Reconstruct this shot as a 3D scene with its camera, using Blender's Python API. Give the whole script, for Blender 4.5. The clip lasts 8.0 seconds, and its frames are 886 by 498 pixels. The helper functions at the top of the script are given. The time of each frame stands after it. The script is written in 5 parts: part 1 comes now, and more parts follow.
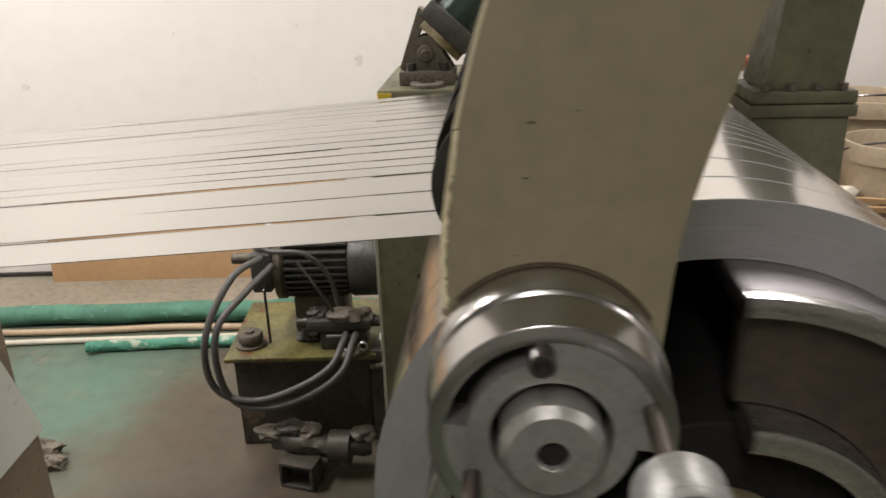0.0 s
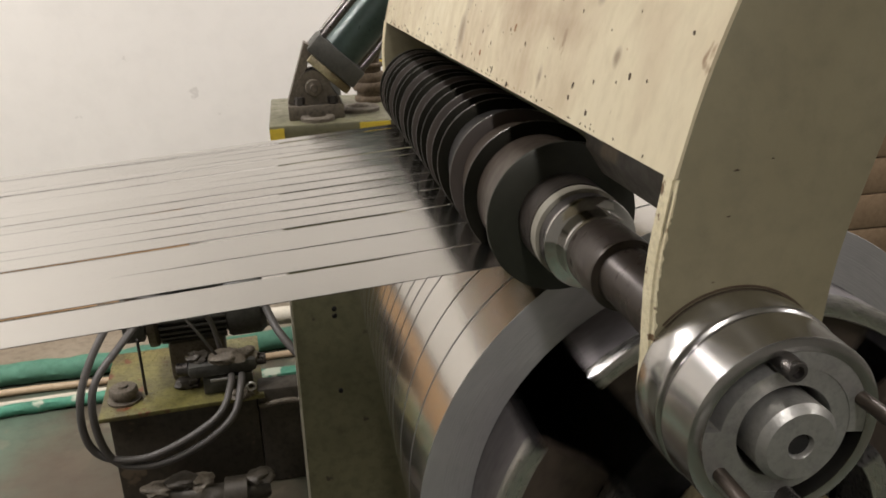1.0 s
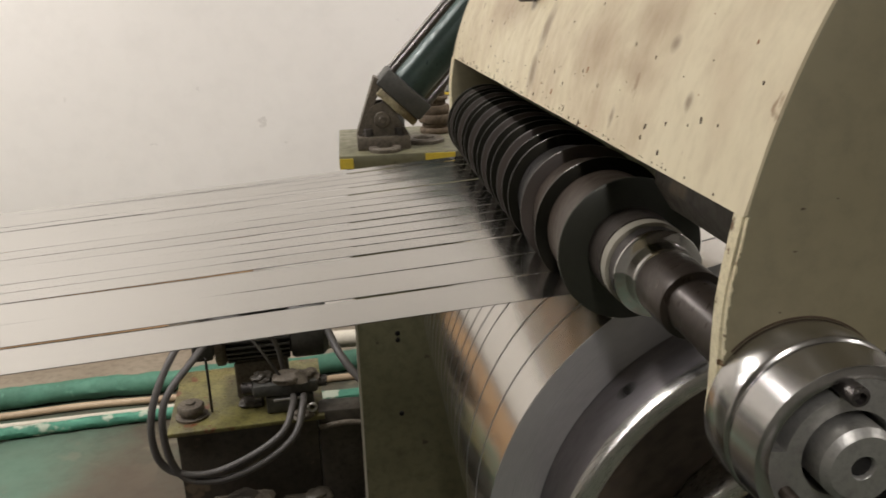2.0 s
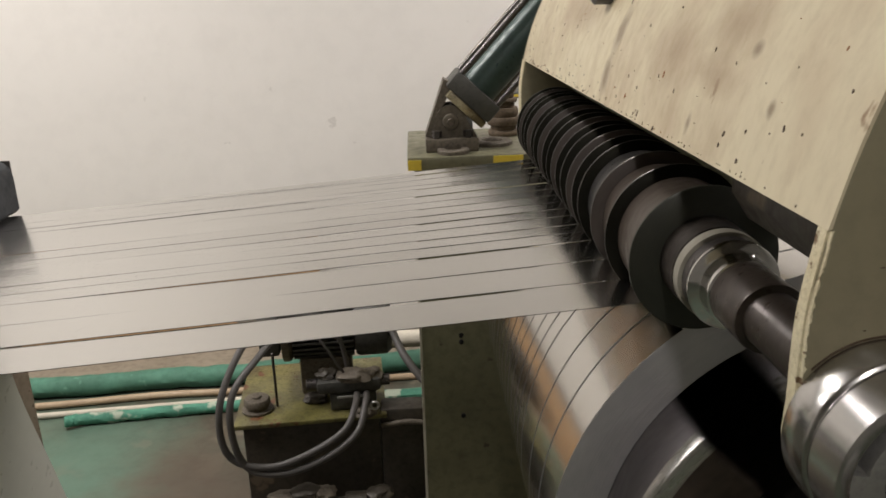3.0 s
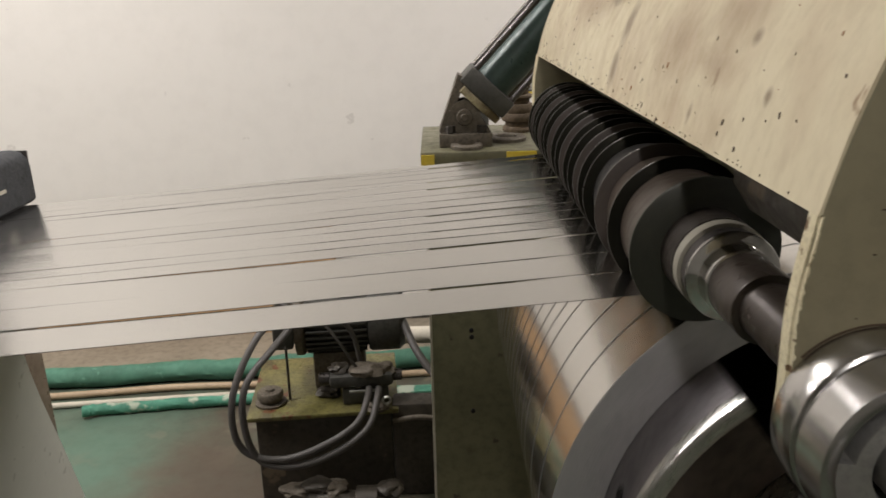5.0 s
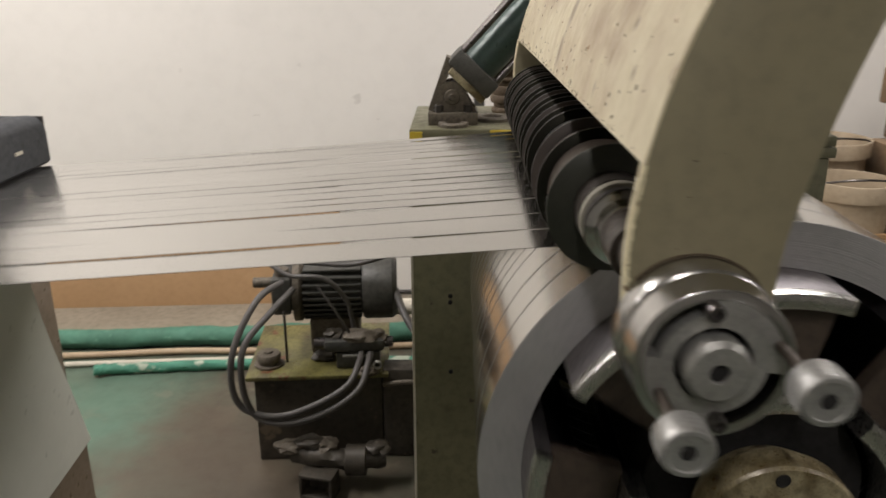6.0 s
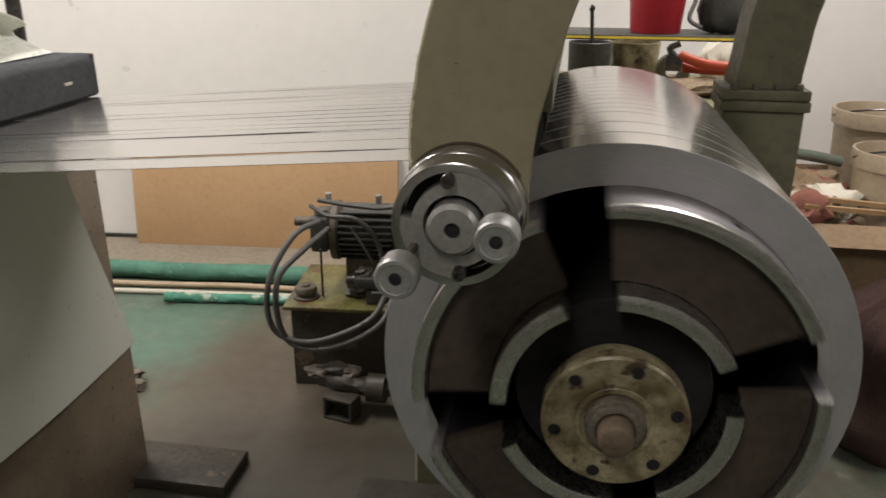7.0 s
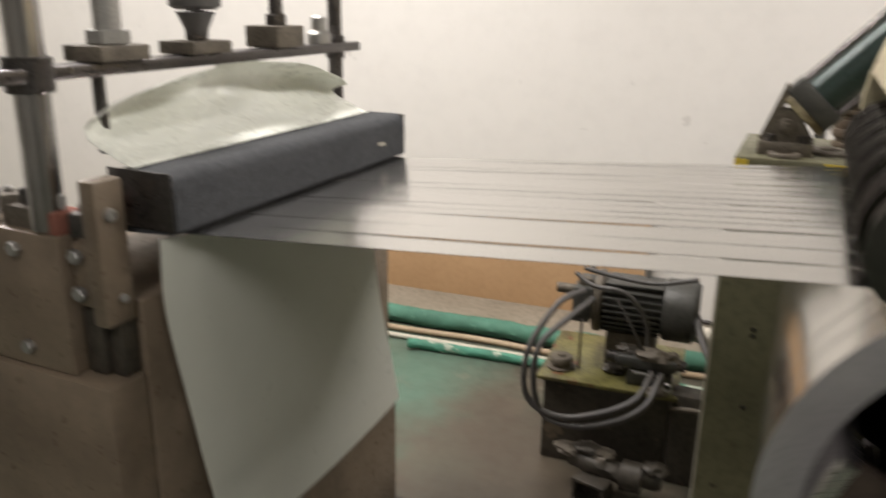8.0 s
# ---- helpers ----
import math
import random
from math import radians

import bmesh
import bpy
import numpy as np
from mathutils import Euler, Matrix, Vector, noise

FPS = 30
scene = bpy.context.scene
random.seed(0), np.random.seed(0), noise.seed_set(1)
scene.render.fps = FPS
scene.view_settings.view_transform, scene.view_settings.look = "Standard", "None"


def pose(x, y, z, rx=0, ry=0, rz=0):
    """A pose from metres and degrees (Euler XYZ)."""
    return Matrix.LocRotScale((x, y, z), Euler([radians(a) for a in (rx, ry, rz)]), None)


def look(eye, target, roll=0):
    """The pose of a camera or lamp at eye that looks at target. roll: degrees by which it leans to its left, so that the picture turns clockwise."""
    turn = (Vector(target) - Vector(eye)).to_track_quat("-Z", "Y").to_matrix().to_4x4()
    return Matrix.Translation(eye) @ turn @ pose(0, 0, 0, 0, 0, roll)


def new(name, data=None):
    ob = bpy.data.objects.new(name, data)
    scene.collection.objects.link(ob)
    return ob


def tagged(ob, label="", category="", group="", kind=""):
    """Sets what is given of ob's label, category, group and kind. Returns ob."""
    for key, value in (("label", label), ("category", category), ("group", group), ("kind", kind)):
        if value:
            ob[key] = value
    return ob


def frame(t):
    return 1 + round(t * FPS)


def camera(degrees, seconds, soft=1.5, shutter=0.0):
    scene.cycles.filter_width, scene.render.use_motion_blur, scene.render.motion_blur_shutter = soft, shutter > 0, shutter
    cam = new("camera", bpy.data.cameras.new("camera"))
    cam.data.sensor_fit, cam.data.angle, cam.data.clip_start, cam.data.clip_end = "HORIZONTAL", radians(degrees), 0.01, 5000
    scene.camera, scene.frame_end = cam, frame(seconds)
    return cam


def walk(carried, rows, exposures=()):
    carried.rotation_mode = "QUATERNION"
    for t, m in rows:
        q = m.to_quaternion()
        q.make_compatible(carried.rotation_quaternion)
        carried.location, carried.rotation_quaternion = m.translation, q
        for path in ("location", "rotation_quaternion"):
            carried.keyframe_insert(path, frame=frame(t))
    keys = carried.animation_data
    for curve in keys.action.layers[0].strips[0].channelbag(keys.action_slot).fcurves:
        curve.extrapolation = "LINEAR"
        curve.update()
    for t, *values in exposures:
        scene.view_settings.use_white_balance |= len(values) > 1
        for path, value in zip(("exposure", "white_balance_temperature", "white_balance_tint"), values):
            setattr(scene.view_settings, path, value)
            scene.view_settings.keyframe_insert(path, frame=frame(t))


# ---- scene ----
cam = camera(58.6, 8.0, soft=1.6, shutter=0.5)
PATH = [
    (0, (-0.0201, -0.2734, 1.3486), (-0.0964, 0.6558, 0.9870), -1.79),
    (0.3, (-0.0700, -0.2620, 1.3490), (-0.1250, 0.6670, 0.9840), -1.10),
    (0.5, (-0.1167, -0.2516, 1.3503), (-0.0249, 0.6742, 0.9835), -0.37),
    (1, (-0.2304, -0.2944, 1.3809), (-0.0594, 0.6287, 1.0366), -1.47),
    (2.5, (-0.2587, -0.3334, 1.3966), (-0.1968, 0.6171, 1.0920), -1.67),
    (3, (-0.2607, -0.3295, 1.3979), (-0.2325, 0.6224, 1.0925), -1.77),
    (3.5, (-0.2612, -0.3272, 1.3961), (-0.2602, 0.6254, 1.0918), -1.56),
    (4, (-0.2660, -0.3296, 1.3952), (-0.2916, 0.6228, 1.0914), -1.31),
    (4.2, (-0.2590, -0.3187, 1.3920), (-0.3000, 0.6336, 1.0897), -1.28),
    (5.5, (-0.2287, -0.3524, 1.3844), (-0.2037, 0.5970, 1.0713), -1.50),
    (5.8, (-0.2063, -0.3921, 1.3784), (-0.1885, 0.5551, 1.0580), -1.01),
    (6, (-0.1661, -0.4546, 1.3896), (-0.1864, 0.4922, 1.0684), -0.28),
    (6.1, (-0.1218, -0.4586, 1.3775), (-0.1692, 0.4860, 1.0528), -0.10),
    (6.5, (0.0358, -0.5372, 1.3648), (-0.0792, 0.3964, 1.0254), 0.55),
    (7, (0.0893, -0.5921, 1.3623), (-0.0617, 0.3312, 1.0090), 0.16),
    (7.5, (0.0051, -0.6058, 1.3815), (-0.2590, 0.2965, 1.0409), 0.65),
    (7.6, (-0.0119, -0.5710, 1.3741), (-0.3136, 0.3219, 1.0398), 0.80),
    (8, (-0.1474, -0.5318, 1.3996), (-0.5414, 0.3355, 1.0954), 0.90),
]
# the clip's camera opens up a little at the start
EXPOSURES = [(0, 0.27), (0.5, 0.18), (1, 0.16), (2.5, -0.06), (4, -0.12), (5.5, -0.05), (6.5, 0.0), (7, 0.02), (7.5, 0.14), (8, 0.15)]
walk(cam, [(t, look(eye, target, roll)) for t, eye, target, roll in PATH], EXPOSURES)

# ---- light ----
world = bpy.data.worlds.new("room_dark")
scene.world = world
world.use_nodes = True
world.node_tree.nodes["Background"].inputs[0].default_value = (0.9, 0.95, 1.0, 1)
world.node_tree.nodes["Background"].inputs[1].default_value = 0.02


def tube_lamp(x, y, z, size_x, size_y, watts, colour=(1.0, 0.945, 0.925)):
    lamp = bpy.data.lights.new("assumed_tube_light", "AREA")
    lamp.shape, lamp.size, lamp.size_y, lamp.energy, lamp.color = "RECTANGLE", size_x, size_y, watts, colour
    ob = new("assumed_tube_light", lamp)
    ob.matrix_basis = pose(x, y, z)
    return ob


# Fixtures are out of view and assumed; last two brighten the arm and panel.
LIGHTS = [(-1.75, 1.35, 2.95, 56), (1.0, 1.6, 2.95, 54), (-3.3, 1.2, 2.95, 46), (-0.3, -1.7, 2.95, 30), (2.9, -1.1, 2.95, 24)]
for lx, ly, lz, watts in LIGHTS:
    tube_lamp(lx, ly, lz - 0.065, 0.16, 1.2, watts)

# ---- materials ----
MATS = {}


def material(name, colour, rough=0.5, metal=0.0, dark=None, scale=8.0, amount=0.5, bump=0.1, bump_scale=60.0,
             stretch=(1, 1, 1), low=0.35, high=0.7, spot=None, spot_scale=30.0, spot_at=0.68, rough_var=0.12, fine=0.12, coat=0.0, glow=0.0):
    """Two scales of variation in colour and gloss, an optional layer of spots or stains, and fine relief."""
    if name in MATS:
        return MATS[name]
    m = bpy.data.materials.new(name)
    m.use_nodes = True
    nodes, links = m.node_tree.nodes, m.node_tree.links
    bsdf = nodes["Principled BSDF"]
    coord, mapping = nodes.new("ShaderNodeTexCoord"), nodes.new("ShaderNodeMapping")
    mapping.inputs["Scale"].default_value = stretch
    links.new(coord.outputs["Object"], mapping.inputs["Vector"])

    def noise_at(size, detail=6.0, rough_in=0.6):
        n = nodes.new("ShaderNodeTexNoise")
        n.inputs["Scale"].default_value, n.inputs["Detail"].default_value, n.inputs["Roughness"].default_value = size, detail, rough_in
        links.new(mapping.outputs["Vector"], n.inputs["Vector"])
        return n

    def ramp(source, low, high):
        r = nodes.new("ShaderNodeMapRange")
        r.inputs["From Min"].default_value, r.inputs["From Max"].default_value = low, high
        links.new(source, r.inputs["Value"])
        return r.outputs["Result"]

    def mix(fac, a, b):
        x = nodes.new("ShaderNodeMix")
        x.data_type = "RGBA"
        links.new(fac, x.inputs["Factor"])
        for socket, value in ((x.inputs["A"], a), (x.inputs["B"], b)):
            if isinstance(value, tuple):
                socket.default_value = (*value, 1)
            else:
                links.new(value, socket)
        return x.outputs["Result"]

    dark = dark or tuple(c * 0.7 for c in colour)
    big, small = noise_at(scale), noise_at(scale * 9, 4.0)
    gain = nodes.new("ShaderNodeMath")
    gain.operation = "MULTIPLY"
    gain.inputs[1].default_value = amount
    links.new(ramp(big.outputs["Fac"], low, high), gain.inputs[0])
    col = mix(gain.outputs[0], colour, dark)
    gain2 = nodes.new("ShaderNodeMath")
    gain2.operation = "MULTIPLY"
    gain2.inputs[1].default_value = fine * 2
    links.new(ramp(small.outputs["Fac"], 0.45, 0.75), gain2.inputs[0])
    col = mix(gain2.outputs[0], col, tuple(c * 0.55 for c in dark))
    if spot:
        marks = noise_at(spot_scale, 3.0)
        col = mix(ramp(marks.outputs["Fac"], spot_at, spot_at + 0.05), col, spot)
    links.new(col, bsdf.inputs["Base Color"])
    r = nodes.new("ShaderNodeMapRange")
    r.inputs["From Min"].default_value, r.inputs["From Max"].default_value = 0.3, 0.7
    r.inputs["To Min"].default_value, r.inputs["To Max"].default_value = max(0.03, rough - rough_var), min(1, rough + rough_var)
    links.new(small.outputs["Fac"], r.inputs["Value"])
    links.new(r.outputs["Result"], bsdf.inputs["Roughness"])
    bsdf.inputs["Metallic"].default_value = metal
    bsdf.inputs["Coat Weight"].default_value = coat
    if bump:
        b, n = nodes.new("ShaderNodeBump"), noise_at(bump_scale, 5.0)
        b.inputs["Strength"].default_value, b.inputs["Distance"].default_value = bump, 0.004
        links.new(n.outputs["Fac"], b.inputs["Height"])
        links.new(b.outputs["Normal"], bsdf.inputs["Normal"])
    if glow:
        bsdf.inputs["Emission Color"].default_value = (*colour, 1)
        bsdf.inputs["Emission Strength"].default_value = glow
    MATS[name] = m
    return m


WHITE_WALL = material("white_wall_paint", (0.78, 0.75, 0.70), 0.75, 0, (0.73, 0.70, 0.65), 1.2, 0.6, 0.08, 40, spot=(0.63, 0.60, 0.555), spot_scale=11, spot_at=0.695, fine=0.04)
FLOOR = material("green_floor_paint", (0.095, 0.135, 0.100), 0.42, 0, (0.088, 0.070, 0.050), 1.7, 0.95, 0.12, 30, low=0.42, high=0.62, spot=(0.15, 0.135, 0.10), spot_scale=5.5, spot_at=0.58, fine=0.3)
CEILING = material("ceiling_paint", (0.52, 0.49, 0.44), 0.8, 0, None, 2, 0.3, 0.05)
# East and south walls are unseen; greyed to cut their bounce light.
DIM_WALL = material("dimmed_wall_grey", (0.38, 0.37, 0.34), 0.8, 0, None, 2, 0.4, 0.05)
OLIVE = material("olive_machine_paint", (0.255, 0.226, 0.142), 0.5, 0, (0.205, 0.178, 0.108), 7, 0.7, 0.06, 90, spot=(0.12, 0.095, 0.055), spot_scale=34, spot_at=0.735, fine=0.12)
CREAM = material("cream_machine_paint", (0.61, 0.54, 0.37), 0.42, 0, (0.40, 0.30, 0.185), 9, 0.75, 0.05, 90, stretch=(1.0, 1.0, 0.55), spot=(0.27, 0.18, 0.10), spot_scale=46, spot_at=0.70, low=0.44, high=0.72, fine=0.08)
CHIP = material("bare_brown_chip", (0.09, 0.06, 0.035), 0.7, 0.1, (0.05, 0.03, 0.02), 60, 0.7, 0.2, 200)
RUST = material("orange_rust", (0.34, 0.13, 0.04), 0.85, 0, (0.16, 0.06, 0.025), 60, 0.9, 0.4, 200)
KNURL = material("dull_knurled_steel", (0.42, 0.42, 0.405), 0.46, 0.8, (0.36, 0.35, 0.33), 30, 0.6, 0.15, 160, fine=0.2)
CHIPPED = material("chipped_cream_edge", (0.70, 0.64, 0.44), 0.5, 0, (0.55, 0.47, 0.29), 30, 0.6, 0.5, 130, spot=(0.16, 0.10, 0.05), spot_scale=75, spot_at=0.63, fine=0.2)
HOUSING = material("housing_green_paint", (0.150, 0.143, 0.085), 0.48, 0, (0.095, 0.088, 0.053), 5, 0.7, 0.1, 70, spot=(0.06, 0.05, 0.035), spot_scale=20, spot_at=0.66, fine=0.25)
STRIP = material("bright_steel_strip", (0.59, 0.58, 0.555), 0.20, 1.0, (0.53, 0.52, 0.50), 3, 0.4, 0.0, 40, stretch=(0.12, 1.5, 1), fine=0.01, rough_var=0.012)
SLIT_EDGE = material("dark_slit_edge", (0.05, 0.047, 0.043), 0.6, 0.3, (0.03, 0.028, 0.026), 30, 0.6, 0.1)
GEARBOX = material("gearbox_olive_paint", (0.205, 0.192, 0.108), 0.5, 0, (0.13, 0.12, 0.066), 5, 0.7, 0.1, 70, spot=(0.07, 0.06, 0.038), spot_scale=20, spot_at=0.67, fine=0.25)
POLISHED = material("polished_chrome", (0.62, 0.61, 0.595), 0.10, 1.0, (0.45, 0.435, 0.41), 18, 0.4, 0.0, rough_var=0.04)
CHROME = material("turned_steel", (0.46, 0.45, 0.435), 0.22, 1.0, (0.33, 0.315, 0.295), 18, 0.45, 0.0, 120, stretch=(1, 0.25, 1), spot=(0.20, 0.13, 0.08), spot_scale=40, spot_at=0.74, rough_var=0.025, fine=0.06)
MACHINED = material("milled_cast_face", (0.46, 0.455, 0.43), 0.42, 0.75, (0.32, 0.31, 0.285), 25, 0.6, 0.1, 140, fine=0.2)
DARK_STEEL = material("oiled_dark_steel", (0.13, 0.12, 0.115), 0.34, 0.85, (0.075, 0.068, 0.062), 10, 0.7, 0.08, 90, fine=0.25)
DISC = material("black_rubber_disc", (0.055, 0.052, 0.048), 0.36, 0.35, (0.03, 0.028, 0.026), 12, 0.6, 0.06, 80, fine=0.2)
BROWN_STEEL = material("brown_oxide_steel", (0.072, 0.056, 0.043), 0.40, 0.35, (0.045, 0.034, 0.026), 14, 0.6, 0.05, 90, fine=0.2)
RUST_WEB = material("rusty_cast_web", (0.078, 0.057, 0.041), 0.62, 0.2, (0.038, 0.027, 0.020), 9, 0.8, 0.2, 60, fine=0.3)
SILVER_LIP = material("worn_silver_lip", (0.58, 0.57, 0.54), 0.3, 1.0, (0.40, 0.39, 0.37), 22, 0.6, 0.08, 110, fine=0.15)
MANDREL = material("mandrel_skin_steel", (0.36, 0.335, 0.345), 0.45, 1.0, (0.21, 0.20, 0.205), 14, 0.6, 0.04, 90, spot=(0.05, 0.04, 0.035), spot_scale=18, spot_at=0.73)
# flat black, also painted for the shade inside holes, slots and drum
BLACK = material("black_and_shade", (0.009, 0.008, 0.007), 0.9, 0, None, 9, 0.4, 0.1)
FLANGE = material("oily_cream_flange", (0.40, 0.35, 0.22), 0.34, 0.1, (0.11, 0.08, 0.035), 18, 0.95, 0.15, 70, low=0.38, high=0.60, spot=(0.06, 0.042, 0.02), spot_scale=26, spot_at=0.585, fine=0.3)
BOARD = material("tan_fibreboard", (0.50, 0.315, 0.165), 0.8, 0, (0.44, 0.27, 0.135), 5, 0.6, 0.06, 200, fine=0.08)
TEAL_PIPE = material("teal_painted_pipe", (0.085, 0.235, 0.16), 0.72, 0, (0.05, 0.125, 0.083), 5, 0.8, 0.12, 40, spot=(0.14, 0.31, 0.22), spot_scale=12, spot_at=0.66, fine=0.12)
GREEN_PIPE = material("green_painted_pipe", (0.085, 0.29, 0.195), 0.75, 0, (0.05, 0.16, 0.105), 9, 0.8, 0.4, 40, spot=(0.42, 0.47, 0.37), spot_scale=10, spot_at=0.53, fine=0.15)
BEIGE_PIPE = material("beige_pipe", (0.45, 0.34, 0.22), 0.5, 0, (0.3, 0.21, 0.13), 8, 0.6, 0.1)
TANK = material("dirty_dark_tank", (0.07, 0.06, 0.045), 0.5, 0.2, (0.035, 0.03, 0.024), 6, 0.8, 0.15, 60, spot=(0.14, 0.11, 0.075), spot_scale=10, spot_at=0.64, fine=0.3)
TANK_TOP = material("oily_yellow_tank_lid", (0.215, 0.198, 0.066), 0.36, 0.1, (0.10, 0.085, 0.04), 9, 0.95, 0.12, 60, spot=(0.15, 0.055, 0.025), spot_scale=13, spot_at=0.62, low=0.40, high=0.62, fine=0.3)
MOTOR = material("motor_grey_paint", (0.085, 0.083, 0.073), 0.5, 0.2, (0.05, 0.05, 0.045), 9, 0.8, 0.15, 70, fine=0.3)
RUBBER = material("black_rubber_hose", (0.085, 0.08, 0.076), 0.5, 0, (0.10, 0.09, 0.08), 14, 0.5, 0.08)
CYL_GREEN = material("dark_green_cylinder", (0.045, 0.075, 0.065), 0.38, 0.2, (0.03, 0.045, 0.04), 8, 0.6, 0.08, fine=0.2)
CAST = material("dirty_cast_iron", (0.175, 0.15, 0.115), 0.6, 0.25, (0.08, 0.066, 0.05), 16, 0.8, 0.3, 70, fine=0.35)
RUSTY_BROWN = material("dusty_brown_iron", (0.17, 0.125, 0.08), 0.7, 0.1, (0.08, 0.056, 0.036), 16, 0.8, 0.3, 70, fine=0.3)
SHAFT = material("dark_oxide_shaft", (0.044, 0.034, 0.027), 0.36, 0.35, (0.03, 0.023, 0.018), 14, 0.6, 0.05, 90, fine=0.2)
YELLOW = material("yellow_paint", (0.72, 0.54, 0.05), 0.5, 0, (0.5, 0.36, 0.05), 14, 0.6, 0.05)
FELT = material("dark_grey_felt", (0.055, 0.058, 0.062), 0.92, 0, (0.04, 0.042, 0.045), 10, 0.6, 0.4, 220, fine=0.2)
PANEL = material("grey_green_panel", (0.70, 0.71, 0.63), 0.38, 0.0, (0.59, 0.60, 0.525), 3, 0.4, 0.02, 80, fine=0.015)
BROWN_STAND = material("brown_machine_paint", (0.23, 0.18, 0.128), 0.36, 0.1, (0.115, 0.088, 0.06), 6, 0.85, 0.08, 60, fine=0.08)
FILM = material("white_plastic_film", (0.78, 0.79, 0.72), 0.3, 0, (0.62, 0.63, 0.54), 3.2, 0.5, 0.05, 30, fine=0.03)
BUCKET = material("beige_plastic_bucket", (0.44, 0.355, 0.25), 0.5, 0, (0.32, 0.25, 0.165), 6, 0.6, 0.08, fine=0.15)
CARTON = material("cardboard", (0.25, 0.172, 0.10), 0.85, 0, (0.16, 0.105, 0.06), 6, 0.6, 0.1, 90, fine=0.15)
RED = material("red_plastic", (0.34, 0.014, 0.024), 0.4, 0, (0.33, 0.012, 0.02), 7, 0.6, 0.05)
ORANGE = material("orange_red_handle", (0.5, 0.075, 0.03), 0.4, 0, (0.33, 0.045, 0.02), 12, 0.6, 0.05)
RAG = material("oily_rag", (0.33, 0.25, 0.16), 0.95, 0, (0.15, 0.105, 0.06), 14, 0.8, 0.5, 60, fine=0.3)
PINK_RAG = material("faded_red_rag", (0.26, 0.10, 0.07), 0.95, 0, (0.16, 0.065, 0.045), 14, 0.8, 0.5, 60)
SACK = material("dull_red_sacking", (0.055, 0.026, 0.021), 0.95, 0, (0.05, 0.026, 0.02), 11, 0.9, 0.5, 70, low=0.38, high=0.6, fine=0.3)
PAPER = material("crumpled_paper", (0.62, 0.58, 0.48), 0.9, 0, (0.5, 0.45, 0.36), 12, 0.6, 0.2)
WOOD = material("raw_wood_lath", (0.40, 0.26, 0.13), 0.7, 0, (0.28, 0.17, 0.08), 14, 0.7, 0.1, stretch=(0.3, 1, 1))
DUSTY_TUBE = material("dusty_green_tube", (0.085, 0.125, 0.09), 0.7, 0, (0.16, 0.15, 0.12), 10, 0.7, 0.2)
RING_WHITE = material("dirty_white_ring", (0.30, 0.285, 0.235), 0.6, 0, (0.18, 0.16, 0.12), 30, 0.8, 0.1)
LAMP_WHITE = material("lamp_white_enamel", (0.8, 0.8, 0.78), 0.4)
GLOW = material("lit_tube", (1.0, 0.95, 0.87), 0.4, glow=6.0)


def ragged_patch(m, centre, squash, inner, outer, colour, grain=4.5, depth=0.85):
    """A ragged patch of another colour lying round a centre."""
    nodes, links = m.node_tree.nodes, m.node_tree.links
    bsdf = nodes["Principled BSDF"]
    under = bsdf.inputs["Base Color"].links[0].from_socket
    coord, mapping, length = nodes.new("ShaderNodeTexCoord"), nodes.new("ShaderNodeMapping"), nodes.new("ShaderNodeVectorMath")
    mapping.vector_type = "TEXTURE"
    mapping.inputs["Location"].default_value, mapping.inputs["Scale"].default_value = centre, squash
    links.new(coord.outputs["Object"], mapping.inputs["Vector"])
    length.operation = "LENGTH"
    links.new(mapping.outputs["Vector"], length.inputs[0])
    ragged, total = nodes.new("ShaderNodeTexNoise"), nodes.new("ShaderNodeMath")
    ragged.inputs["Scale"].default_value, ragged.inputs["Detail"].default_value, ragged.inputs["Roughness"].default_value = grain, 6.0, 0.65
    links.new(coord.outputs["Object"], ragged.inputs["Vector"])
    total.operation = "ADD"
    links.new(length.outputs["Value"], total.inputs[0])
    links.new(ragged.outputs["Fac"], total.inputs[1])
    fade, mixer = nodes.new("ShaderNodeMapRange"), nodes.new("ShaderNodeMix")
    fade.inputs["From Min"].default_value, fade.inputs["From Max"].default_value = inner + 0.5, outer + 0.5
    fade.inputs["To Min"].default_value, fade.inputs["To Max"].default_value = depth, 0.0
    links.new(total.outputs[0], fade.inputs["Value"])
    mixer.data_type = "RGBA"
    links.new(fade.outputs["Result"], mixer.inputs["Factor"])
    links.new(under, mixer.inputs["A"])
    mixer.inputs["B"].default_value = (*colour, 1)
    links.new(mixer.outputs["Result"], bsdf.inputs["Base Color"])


for patch, squash in (((-1.42, 1.95, 0), (0.40, 0.34, 1)), ((-1.20, 1.72, 0), (0.26, 0.20, 1)), ((-1.12, 1.43, 0), (0.22, 0.12, 1))):
    ragged_patch(FLOOR, patch, squash, 0.15, 1.2, (0.100, 0.190, 0.138), 5.5, 0.75)
ragged_patch(FLOOR, (-1.0, 1.82, 0), (0.20, 0.26, 1), 0.4, 1.1, (0.11, 0.086, 0.062))
ragged_patch(FLOOR, (-0.84, 1.42, 0), (0.62, 0.46, 1), 0.55, 1.1, (0.10, 0.078, 0.055))
# darkest brown patch, reaching in front of and under the drum
ragged_patch(FLOOR, (-0.50, 1.10, 0), (0.75, 0.42, 1), 0.6, 1.1, (0.048, 0.040, 0.029))


